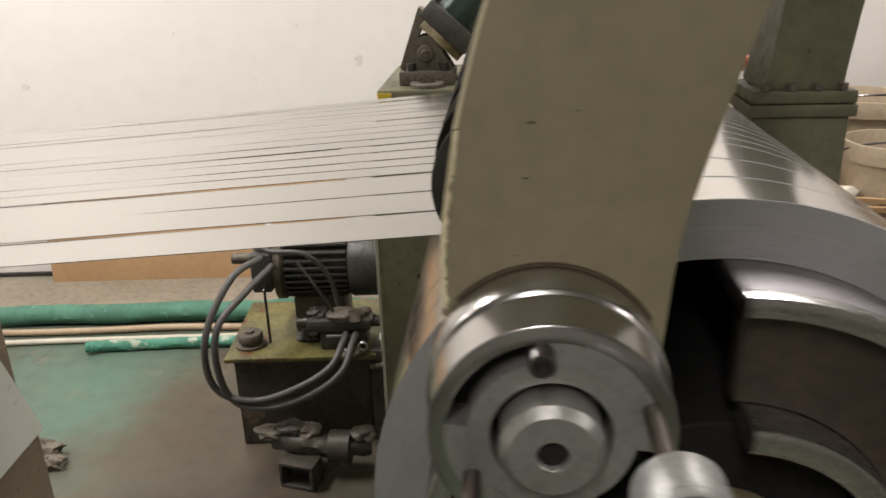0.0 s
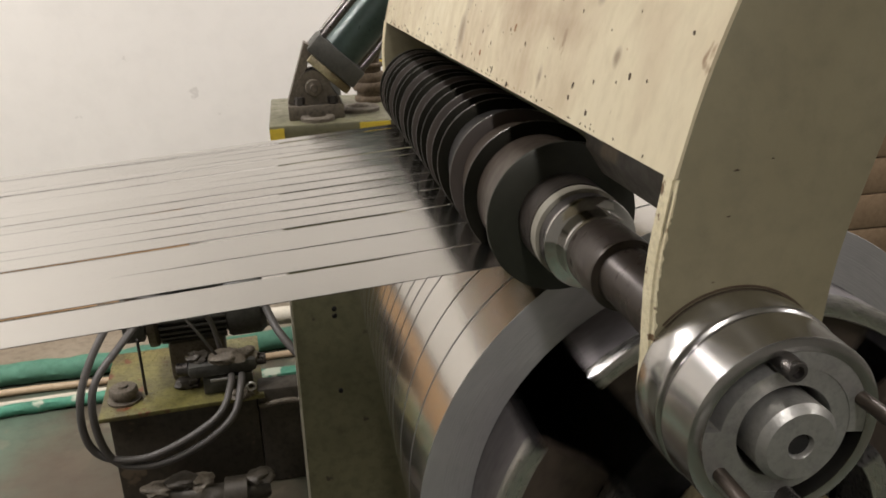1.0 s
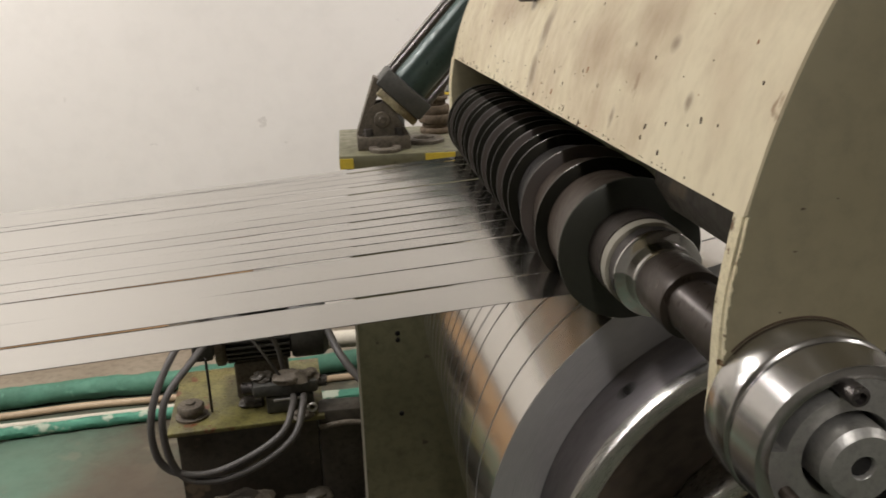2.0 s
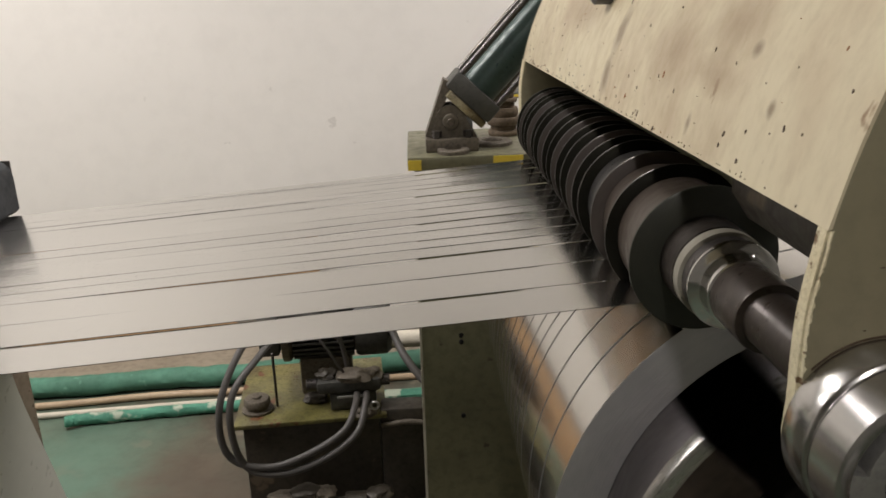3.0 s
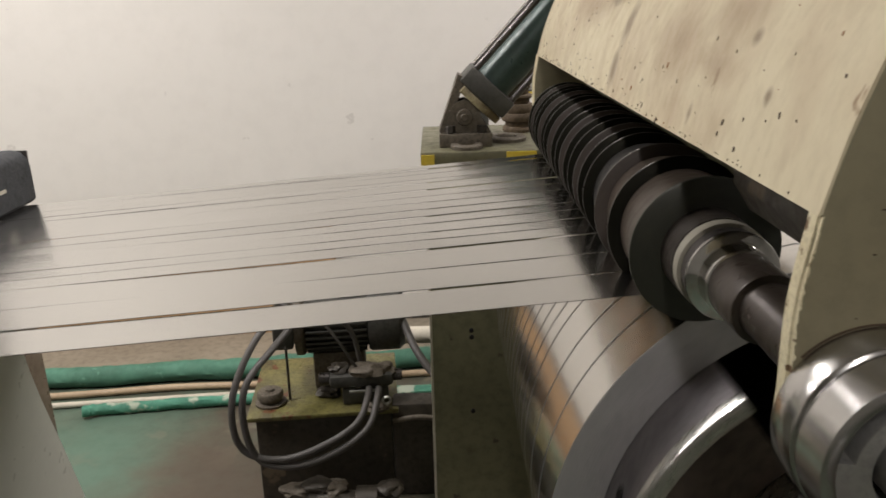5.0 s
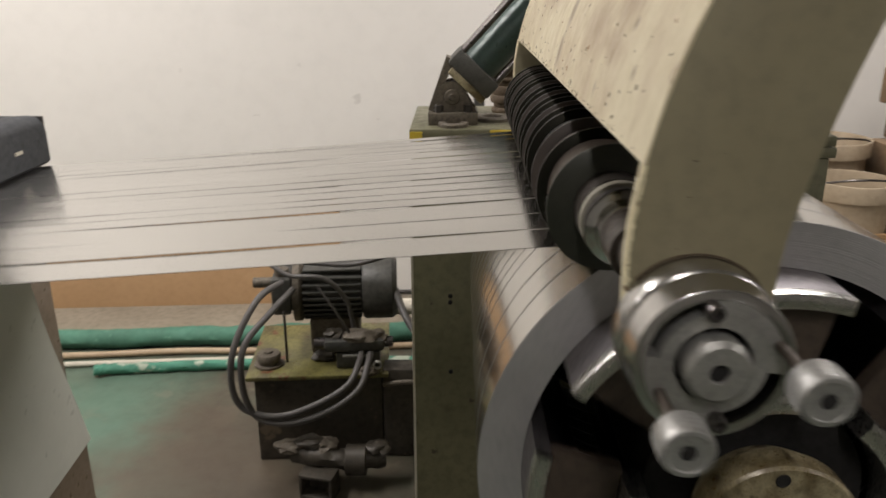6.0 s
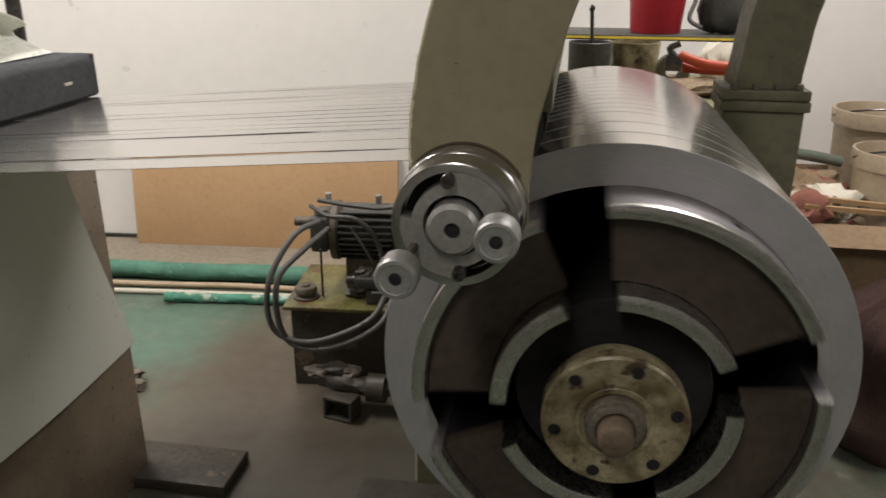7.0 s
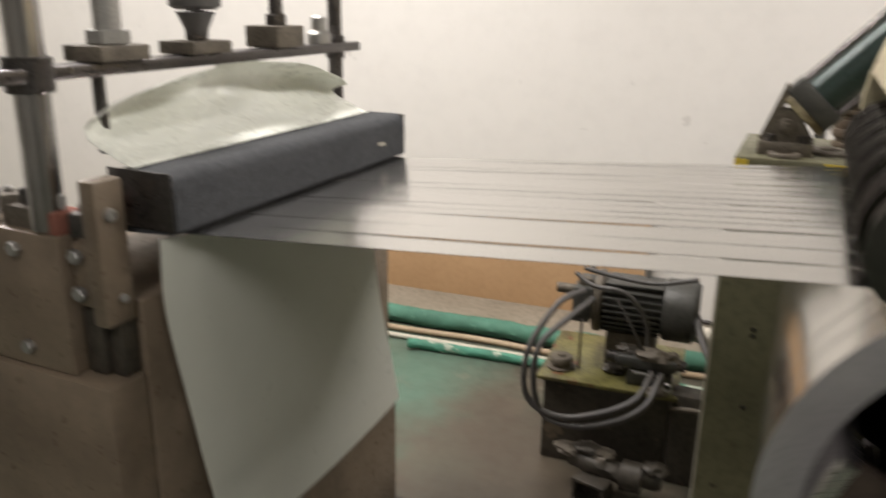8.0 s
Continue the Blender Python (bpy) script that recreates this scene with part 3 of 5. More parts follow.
def swing_arm():
    t = thing("swing_arm", "olive and cream painted steel swing arm with chipped edges", "machine arm")
    for y0, y1 in ((0.067, 0.081), (1.252, 1.288)):
        bm = bm_new()
        add_prism(bm, arm_outline(), y0, y1)
        bmesh.ops.recalc_face_normals(bm, faces=bm.faces)
        rim = [e for e in bm.edges if len(e.link_faces) == 2 and e.calc_face_angle(0) > 1.2]
        bmesh.ops.bevel(bm, geom=rim, offset=0.0025, segments=2, affect="EDGES", profile=0.5)
        part("arm_plate", bm, OLIVE, t, "olive painted arm plate")
        # bare chipped paint along the narrow side
        bm = bm_new()
        side = [(p.x, p.y) for p in smooth_path([(x, z, 0) for x, z in LEFT_EDGE[:3]], 5)]
        low = [(0.004 + 0.053 * math.cos(radians(a)), 1.150 + 0.058 * math.sin(radians(a))) for a in range(225, 181, -8)]
        path = low + side
        rows = [[bm.verts.new((x - 0.0012, y, z)) for y in (y0 + 0.002, y1 - 0.002)] + [bm.verts.new((x + 0.004, y, z)) for y in (y1 - 0.002, y0 + 0.002)] for x, z in path]
        for p, q in zip(rows, rows[1:]):
            for k in range(4):
                bm.faces.new((p[k], p[(k + 1) % 4], q[(k + 1) % 4], q[k]))
        bm.faces.new(rows[0]), bm.faces.new(rows[-1])
        part("arm_edge", bm, CHIPPED, t, "cream edge with chipped paint")
    bm = bm_new()
    left = [(p.x - 0.0015, p.y) for p in smooth_path([(x, z, 0) for x, z in LEFT_EDGE[2:]], 6)]
    back = [(x + 0.004, z + 0.001) for x, z in left]
    add_prism(bm, left + back[::-1], 0.0678, 1.266)
    part("cover", bm, CREAM, t, "cream painted cover plate with rust specks")
    bm = bm_new()
    add_box(bm, -0.036, 0.07, 0.082, 1.251, 1.286, 1.296)
    part("underside", bm, OLIVE, t)
    bm = bm_new()
    add_box(bm, 0.053, 0.067, 0.305, 1.251, 1.192, 1.2855, 0.002)
    part("stiffener", bm, HOUSING, t, "dark olive stiffening bar under the cover")
    bm = bm_new()
    add_prism(bm, [(0.0, 1.2855), (0.0, 1.236), (0.016, 1.212), (0.016, 1.2855)], 0.082, 0.302)
    part("gusset", bm, TANK, t, "dark oily gusset under the cover")
    bm = bm_new()
    add_box(bm, 0.05, 0.22, 0.082, 1.251, 1.49, 1.60, 0.01)
    part("cross_tube", bm, CREAM, t)
    # chips and specks on the cover, thickest along its lower edge
    rng = random.Random(17)
    bm, rusty = bm_new(), bm_new()
    for k in range(230):
        u = rng.random() ** (5.5 if k < 185 else 0.9)
        i = min(int(u * (len(left) - 1)), len(left) - 2)
        w = u * (len(left) - 1) - i
        low_p, high_p = Vector((left[i][0], 0, left[i][1])), Vector((left[i + 1][0], 0, left[i + 1][1]))
        up = (high_p - low_p).normalized()
        out = Vector((up.z, 0, -up.x)) * -1
        y = rng.uniform(0.085, 1.24)
        size = 0.0004 + 0.0015 * rng.random() ** 2.5
        tall = rng.uniform(0.8, 2.4)
        at = low_p.lerp(high_p, w) + up * 0.003 + out * 0.0004 + Vector((0, y, 0))
        turn = rng.uniform(-0.5, 0.5)
        ring = []
        for j in range(7):
            a = 2 * math.pi * j / 7
            r = size * rng.uniform(0.6, 1.2)
            du, dv = math.cos(a) * r * tall, math.sin(a) * r
            ring.append((up * (du * math.cos(turn) - dv * math.sin(turn)), Vector((0, du * math.sin(turn) + dv * math.cos(turn), 0))))
        mesh = rusty if k % 11 == 0 else bm
        top = [mesh.verts.new(at + p + q) for p, q in ring]
        base = [mesh.verts.new(at + p + q - out * 0.001) for p, q in ring]
        mesh.faces.new(top)
        for j in range(7):
            mesh.faces.new((top[j], base[j], base[(j + 1) % 7], top[(j + 1) % 7]))
    tagged(part("paint_chips", bm, CHIP, t, "brown paint chips along the cover edge", smooth=0), kind="stuff")
    tagged(part("rust_chips", rusty, RUST, t, "reddish rust flecks on the cover", smooth=0), kind="stuff")
    # ragged cream primer showing round the corner of the arm
    bm = bm_new()
    rim = [(0.004 + 0.053 * math.cos(radians(a)), 1.150 + 0.058 * math.sin(radians(a))) for a in range(205, 181, -2)]
    rim += [(p.x, p.y) for p in smooth_path([(x, z, 0) for x, z in LEFT_EDGE[:3]], 34)]
    rows = []
    for k, (x, z) in enumerate(rim):
        wide = 0.0015 + 0.0014 * noise.noise(Vector((z * 160, 3, 1))) + 0.0012 * noise.noise(Vector((z * 520, 7, 1)))
        rows.append([bm.verts.new((x + dx, y, z)) for dx, y in ((-0.0006, 0.0715), (0.0006, 0.0664), (max(wide, 0.0008), 0.0664), (max(wide, 0.0008), 0.0695))])
    for p, q in zip(rows, rows[1:]):
        for k in range(3):
            bm.faces.new((p[k], p[k + 1], q[k + 1], q[k]))
    part("primer_edge", bm, CHIPPED, t, "ragged cream primer along the arm edge")
    bm = bm_new()
    rows = []
    for k, deg in enumerate(range(236, 194, -3)):
        wide = 0.004 + 0.003 * noise.noise(Vector((k * 0.9, 2, 5)))
        x, z = 0.004 + 0.0535 * math.cos(radians(deg)), 1.150 + 0.0585 * math.sin(radians(deg))
        rows.append([bm.verts.new((x + dx, y, z + dz)) for dx, y, dz in ((-0.0012, 0.0775, 0), (-0.001, 0.0666, 0), (wide, 0.0660, wide * 0.6))])
    for p, q in zip(rows, rows[1:]):
        for k in range(2):
            bm.faces.new((p[k], p[k + 1], q[k + 1], q[k]))
    part("rust_patch", bm, RUST, t, "orange rust at the foot of the arm edge")
    # grease line round the hub and small dark scrapes on the arm plate
    bm = bm_new()
    add_sector(bm, 0.0566, 0.0577, 30, 138, 0.0664, 0.0669, 40)
    bmesh.ops.translate(bm, vec=(0, 0, 1.152), verts=bm.verts[:])
    part("grease_line", bm, CHIP, t, "brown grease line round the hub")
    for x, z, long in ((-0.0080, 1.2750, 0.0042), (0.0120, 1.2800, 0.0024), (-0.0100, 1.2500, 0.0030), (-0.0150, 1.2130, 0.0022)):
        bm = bm_new()
        add_clump(bm, x, 0.0668, z, long * 0.36, 0.0004, long * 0.1, x * 300, 0.7)
        part("scrape", bm, CHIP, t, "small dark scrape in the paint")
    for y, z in ((0.72, 1.397), ):
        bm = bm_new()
        add_cyl(bm, 0.016, -0.03, 0.004, "x", (0.0, y, z), 24, 0.004)
        part("knob", bm, RUBBER, t, "black round rubber knob")
    return t


def bearing_hub():
    c = (0.0, 0.0, 1.152)
    t = thing("bearing_hub", "polished steel eccentric hub with curved slots, bolted to the arm", "hub", c)
    bm = bm_new()
    add_lathe(bm, [(0.0560, 0.0665), (0.0565, 0.065), (0.0560, 0.0425), (0.0550, 0.0412), (0.0535, 0.0402), (0.0535, 0.0380), (0.0545, 0.0368), (0.0530, 0.0115), (0.0515, 0.0105), (0.0455, 0.0105), (0.0455, 0.030), (0.0, 0.030)], 72)
    part("housing", bm, CHROME, t, "polished grooved steel ring")
    for a0, a1 in ((172, 282), (352, 460)):
        bm = bm_new()
        add_sector(bm, 0.0361, 0.0456, a0, a1, 0.0108, 0.0295, 24)
        part("slot_land", bm, MACHINED, t)
    bm = bm_new()
    add_lathe(bm, [(0.0255, 0.0135), (0.0265, 0.0115), (0.0360, 0.0112), (0.0363, 0.0118), (0.0363, 0.0295), (0.0255, 0.0295)], 48, closed=True)
    part("inner_ring", bm, MACHINED, t)
    # Black backing puts the slots' inner shade into colour.
    bm = bm_new()
    add_lathe(bm, [(0.0, 0.0288), (0.0445, 0.0288), (0.0445, 0.0298), (0.0, 0.0298)], 48)
    part("recess", bm, BLACK, t)
    bm = bm_new()
    add_lathe(bm, [(0.0222, 0.0288), (0.0222, 0.0015), (0.0185, -0.0025), (0.0072, -0.0025), (0.0064, -0.0015), (0.0064, 0.012), (0.0, 0.012)], 48)
    nose = part("shaft_nose", bm, MACHINED, t, "turned shaft end with centre hole")
    # The centre hole's shade is painted in flat black.
    bm = bm_new()
    add_lathe(bm, [(0.0065, 0.0005), (0.0062, 0.011), (0.0, 0.011)], 24)
    part("centre_hole", bm, BLACK, nose)
    for a in (97, 277):
        p = (math.cos(radians(a)) * 0.040, 0, math.sin(radians(a)) * 0.040)
        bm = bm_new()
        add_lathe(bm, [(0.0058, 0.029), (0.0058, 0.002), (0.005, 0.001), (0.0032, 0.001), (0.003, 0.005), (0.0, 0.005)], 20, centre=p)
        part("bolt", bm, DARK_STEEL, t, "dark socket-head bolt")
    for dx, dz in ((0.041, 0.014), (-0.034, -0.020)):
        bm = bm_new()
        add_cyl(bm, 0.0040, 0.029, -0.04, centre=(dx, 0, dz), segments=20)
        stud = part("stud", bm, BROWN_STEEL, t, "rust-brown threaded stud")
        bm = bm_new()
        add_lathe(bm, [(0.0045, -0.030), (0.0085, -0.0305), (0.009, -0.032), (0.009, -0.036), (0.0145, -0.037), (0.0165, -0.0395), (0.0165, -0.0595), (0.0152, -0.0615), (0.0125, -0.0618), (0.0118, -0.0608), (0.0052, -0.0604), (0.0048, -0.0585), (0.0, -0.0585)], 60, centre=(dx, 0, dz))
        knob = part("knob", bm, KNURL, stud, "dull knurled steel knob")
        bm = bm_new()
        for k in range(48):
            a = radians(7.5 * k)
            ridge = Matrix.Translation((dx, 0, dz)) @ Matrix.Rotation(-a, 4, "Y")
            add_box(bm, 0.0162, 0.0169, -0.0585, -0.0405, -0.0004, 0.0004, m=ridge)
        part("knurling", bm, KNURL, stud)
        # A black cap paints the shade in the knob's hole.
        bm = bm_new()
        add_lathe(bm, [(0.0046, -0.0607), (0.0040, -0.0609), (0.0, -0.0609)], 20, centre=(dx, 0, dz))
        part("knob_hole", bm, BLACK, stud)
    return t


swing_arm()
bearing_hub()

# ---- gearbox housing and column behind the drum ----


def gearbox_housing():
    t = thing("gearbox_housing", "dirty olive machine housing standing behind the drum", "machine housing")
    bm = bm_new()
    add_box(bm, -0.267, 0.52, 1.156, 1.78, 0.0, 1.035, 0.006)
    part("body", bm, GEARBOX, t)
    bm = bm_new()
    add_cyl(bm, 0.15, 0.995, 1.158, centre=DRUM, segments=48)
    part("bearing_boss", bm, CAST, t, "cast bearing boss round the drum shaft")
    # Pale strip paints the corner's highlight along with its wear.
    bm = bm_new()
    add_box(bm, -0.2705, -0.2655, 1.1535, 1.1565, 0.02, 1.03, 0.0008)
    part("pale_corner_strip", bm, PAPER, t, "pale corner strip, worn edge and painted highlight together")
    for x, z in ((-0.245, 0.72), (-0.245, 0.735), (-0.244, 0.55)):
        bm = bm_new()
        add_cyl(bm, 0.005, 1.150, 1.157, centre=(x + 0.06, 0, z), segments=12)
        part("screw", bm, BLACK, t)
    return t


def red_sack():
    """A slumped sack with folds, narrower at its tied neck."""
    bm = bm_new()
    rings, sides = 26, 48
    rows = []
    for i in range(rings + 1):
        k = i / rings
        body = 0.17 * (0.55 + 0.75 * math.sin(math.pi * min(1, 0.16 + 0.80 * k)) ** 0.8) * (1 if k < 0.82 else 1 - 1.6 * (k - 0.82))
        row = []
        for a in range(sides):
            ang = 2 * math.pi * a / sides
            fold = 1 + 0.07 * math.sin(9 * ang + 4 * k) * k + 0.05 * math.sin(23 * ang - 9 * k) * k + 0.22 * noise.noise(Vector((math.cos(ang) * 1.6, math.sin(ang) * 1.6, k * 3.2)))
            row.append(bm.verts.new((body * fold * math.cos(ang) + 0.03 * k, body * fold * math.sin(ang), 0.50 * k)))
        rows.append(row)
    for p, q in zip(rows, rows[1:]):
        for a in range(sides):
            bm.faces.new((p[a], p[(a + 1) % sides], q[(a + 1) % sides], q[a]))
    bm.faces.new(rows[0][::-1])
    bm.faces.new(rows[-1])
    solo("sack", bm, SACK, "slumped dull red cloth sack on the floor beside the drum", "sack", at=(1.07, 1.62, 0.0))


red_sack()


def column():
    t = thing("support_column", "olive square steel column with bolted collar beside the drum", "column")
    bm = bm_new()
    add_box(bm, 0.384, 0.536, 1.03, 1.154, 0.0, 1.069, 0.004)
    part("post", bm, HOUSING, t)
    bm = bm_new()
    add_box(bm, 0.376, 0.544, 1.022, 1.1555, 1.070, 1.0900, 0.003)
    add_box(bm, 0.378, 0.542, 1.024, 1.1550, 1.0915, 1.112, 0.003)
    part("collar", bm, HOUSING, t)
    bm = bm_new()
    right = smooth_path([(0.520, 1.113, 0), (0.526, 1.18, 0), (0.541, 1.28, 0), (0.60, 1.42, 0), (0.69, 1.56, 0)], 4)
    left = smooth_path([(0.398, 1.113, 0), (0.406, 1.17, 0), (0.420, 1.28, 0), (0.46, 1.40, 0), (0.53, 1.56, 0)], 4)
    add_prism(bm, [(p.x, p.y) for p in right] + [(p.x, p.y) for p in left[::-1]], 1.034, 1.150)
    part("bent_arm", bm, HOUSING, t, "dark olive arm bending away above the collar")
    for k in range(4):
        bm = bm_new()
        add_cyl(bm, 0.008, 1.1125, 1.124, "z", (0.398 + 0.040 * k, 1.028, 0), 6, 0.001)
        part("bolt", bm, CAST, t)
    return t


gearbox_housing()
column()


def hydraulic_cylinder():
    t = thing("hydraulic_cylinder", "dark green hydraulic cylinder on a dirty pivot bracket", "hydraulic cylinder")
    # base block
    bm = bm_new()
    add_box(bm, -0.282, -0.01, 1.36, 1.72, 1.036, 1.066, 0.004)
    base = part("base_block", bm, HOUSING, t, "olive base block with yellow paint")
    bm = bm_new()
    add_box(bm, -0.281, -0.252, 1.3565, 1.3595, 1.038, 1.060)
    part("yellow_mark", bm, YELLOW, base, "yellow painted patch")
    bm = bm_new()
    add_box(bm, -0.095, -0.03, 1.3565, 1.3595, 1.044, 1.064)
    part("yellow_mark", bm, YELLOW, base, "yellow painted patch")
    bm = bm_new()
    add_box(bm, -0.240, -0.122, 1.408, 1.50, 1.066, 1.0965, 0.003)
    part("foot_plate", bm, CAST, t)
    bm = bm_new()
    outline = [(-0.237, 1.0965), (-0.125, 1.0965), (-0.135, 1.113)] + [(-0.183 + 0.036 * math.cos(radians(a)), 1.132 + 0.036 * math.sin(radians(a))) for a in range(0, 181, 15)] + [(-0.222, 1.10)]
    add_prism(bm, outline, 1.42, 1.436)
    part("lug", bm, CAST, t, "dirty cast pivot lug")
    bm = bm_new()
    add_prism(bm, outline, 1.475, 1.49)
    part("lug", bm, CAST, t, "dirty cast pivot lug")
    bm = bm_new()
    add_lathe(bm, [(0.0, 1.408), (0.007, 1.408), (0.0085, 1.411), (0.0165, 1.412), (0.018, 1.4145), (0.018, 1.4205)], 28, centre=(-0.183, 0, 1.132))
    add_cyl(bm, 0.012, 1.42, 1.495, centre=(-0.183, 0, 1.132))
    part("pin", bm, CAST, t, "worn pivot pin")
    for x in (-0.215, -0.145):
        bm = bm_new()
        add_cyl(bm, 0.011, 1.0965, 1.113, "z", (x, 1.4195, 0), 6, 0.0015)
        part("bolt", bm, DARK_STEEL, t)
    for x, y, r0, z in ((-0.085, 1.49, 0.047, 1.0665), (-0.180, 1.400, 0.036, 1.0665)):
        bm = bm_new()
        add_lathe(bm, [(r0 * 0.5, z), (r0, z), (r0, z + 0.007), (r0 * 0.92, z + 0.010), (r0 * 0.55, z + 0.010), (r0 * 0.5, z + 0.007)], 28, "z", (x, y, 0), closed=True)
        part("washer_ring", bm, CAST, t, "dusty round flange ring")
    bm = bm_new()
    add_prism(bm, [(-0.240, 1.10), (-0.228, 1.10), (-0.176, 1.215), (-0.196, 1.225)], 1.424, 1.48)
    part("strap", bm, CAST, t, "flat side strap")
    # barrel, leaning up to the arm
    lean = Matrix.Translation((-0.183, 1.455, 1.132)) @ Matrix.Rotation(radians(43), 4, "Y")
    bm = bm_new()
    add_box(bm, -0.022, 0.022, -0.02, 0.02, -0.02, 0.06, 0.004, lean)
    part("clevis", bm, CAST, t)
    bm = bm_new()
    add_box(bm, -0.062, 0.062, -0.055, 0.055, 0.052, 0.095, 0.005, lean)
    part("end_cap", bm, MOTOR, t, "square dark end cap")
    bm = bm_new()
    add_cyl(bm, 0.045, 0.094, 0.55, "z", segments=40, m=lean)
    part("barrel", bm, CYL_GREEN, t, "dark green barrel")
    for dx in (-0.052, 0.052):
        for dy in (-0.045, 0.045):
            bm = bm_new()
            add_cyl(bm, 0.007, 0.094, 0.55, "z", (dx, dy, 0), 14, m=lean)
            part("tie_rod", bm, DARK_STEEL, t)
    bm = bm_new()
    add_box(bm, -0.046, 0.060, -0.050, 0.050, 0.034, 0.0515, 0.003, lean)
    part("cap_flange", bm, FLANGE, t, "stained yellowish flange under the end cap")
    # ribbed hose fitting behind
    bm = bm_new()
    profile = [(0.0, 1.0665)]
    for k, (r, h) in enumerate(((0.038, 0.014), (0.032, 0.012), (0.041, 0.020), (0.037, 0.022), (0.028, 0.012), (0.034, 0.010), (0.026, 0.014), (0.030, 0.012), (0.022, 0.016))):
        z = profile[-1][1]
        profile += [(r * 0.94, z + 0.0005), (r, z + h * 0.3), (r, z + h * 0.7), (r * 0.94, z + h)]
    add_lathe(bm, profile + [(0.0, profile[-1][1] + 0.001)], 24, "z", (-0.045, 1.61, 0))
    part("hose_fitting", bm, RUSTY_BROWN, t, "dusty brown ribbed fitting")
    bm = bm_new()
    add_tube(bm, [(-0.045, 1.61, 1.19), (-0.035, 1.61, 1.23), (0.0, 1.61, 1.28), (0.06, 1.61, 1.34)], 0.016)
    part("hose", bm, BEIGE_PIPE, t, "dusty brown hose")
    return t


hydraulic_cylinder()


def power_unit():
    t = thing("hydraulic_power_unit", "grimy hydraulic power unit with finned motor on a yellow-lidded tank", "power unit", (-0.6, 1.8, 0.0))
    T = Matrix.Translation((0.6, -1.8, 0)) @ pose(-0.597, 1.8, 0, 0, 0, 4.5) @ Matrix.Translation((0, 0, 0))
    bm = bm_new()
    add_box(bm, -0.19, 0.19, -0.165, 0.17, 0.0, 0.278, 0.006, T)
    tank = part("tank", bm, TANK, t, "black oil-stained tank")
    bm = bm_new()
    add_box(bm, -0.21, 0.21, -0.185, 0.19, 0.279, 0.2925, 0.003, T)
    part("lid", bm, TANK_TOP, tank, "oily yellow-olive tank lid")
    bm = bm_new()
    add_lathe(bm, [(0.044, 0.2928), (0.044, 0.299), (0.030, 0.301), (0.030, 0.312), (0.037, 0.314), (0.037, 0.326), (0.033, 0.331), (0.014, 0.332), (0.012, 0.338), (0.0, 0.339)], 32, "z", (-0.152, -0.10, 0), T)
    part("filler_cap", bm, CAST, t, "round breather cap")
    # motor along x
    at = (0.0, 0.03, 0.485)
    bm = bm_new()
    add_lathe(bm, [(0.0, -0.10), (0.055, -0.10), (0.075, -0.09), (0.080, -0.075), (0.080, 0.10), (0.0, 0.10)], 40, "x", (at[0] + 0.05, at[1], at[2]), T)
    motor = part("motor", bm, MOTOR, t, "dark finned electric motor")
    for k in range(9):
        bm = bm_new()
        z = at[2] - 0.076 + 0.019 * k
        half = math.sqrt(max(0.0, 0.095 ** 2 - (z - at[2]) ** 2))
        add_box(bm, at[0] - 0.045, at[0] + 0.13, at[1] - half, at[1] + half, z - 0.0035, z + 0.0035, 0.0012, T)
        part("fin", bm, MOTOR, motor)
    bm = bm_new()
    add_lathe(bm, [(0.0, 0.135), (0.092, 0.135), (0.098, 0.145), (0.098, 0.225), (0.085, 0.24), (0.0, 0.24)], 40, "x", at, T)
    part("fan_cowl", bm, MOTOR, motor, "round fan cowl")
    bm = bm_new()
    add_lathe(bm, [(0.0, -0.075), (0.10, -0.075), (0.10, -0.055), (0.085, -0.045), (0.0, -0.045)], 40, "x", at, T)
    part("mount_flange", bm, CAST, motor)
    bm = bm_new()
    add_box(bm, at[0] - 0.03, at[0] + 0.12, at[1] - 0.07, at[1] + 0.09, 0.2935, 0.41, 0.01, T)
    part("motor_foot", bm, CAST, t)
    # terminal box and pump body at the free end
    bm = bm_new()
    add_box(bm, -0.135, -0.078, -0.075, 0.075, 0.44, 0.555, 0.008, T)
    part("pump_body", bm, MOTOR, t)
    bm = bm_new()
    add_cyl(bm, 0.022, 0.50, 0.575, "z", (-0.105, -0.03, 0), 18, m=T)
    add_cyl(bm, 0.016, -0.19, -0.13, "x", (0, -0.04, 0.535), 14, m=T)
    part("pipe_fitting", bm, CAST, t)
    bm = bm_new()
    add_cyl(bm, 0.004, 0.293, 0.46, "z", (-0.098, -0.09, 0), 10, m=T)
    part("drain_pipe", bm, DARK_STEEL, t)
    # valve block
    bm = bm_new()
    add_box(bm, 0.055, 0.185, -0.145, -0.06, 0.2935, 0.345, 0.005, T)
    add_box(bm, 0.02, 0.20, -0.15, -0.085, 0.346, 0.385, 0.012, T)
    part("valve_block", bm, MOTOR, t, "black valve block")
    bm = bm_new()
    add_cyl(bm, 0.018, -0.01, 0.022, "x", (0, -0.118, 0.366), 16, m=T)
    part("solenoid_end", bm, DARK_STEEL, t)
    bm = bm_new()
    add_cyl(bm, 0.016, 0.198, 0.225, "x", (0, -0.118, 0.366), 16, m=T)
    part("solenoid_end", bm, DARK_STEEL, t)
    bm = bm_new()
    add_clump(bm, 0.14, -0.118, 0.392, 0.055, 0.035, 0.020, 5, 0.35)
    part("dirt_lump", bm, CAST, t, "oily dirt caked on the valve")
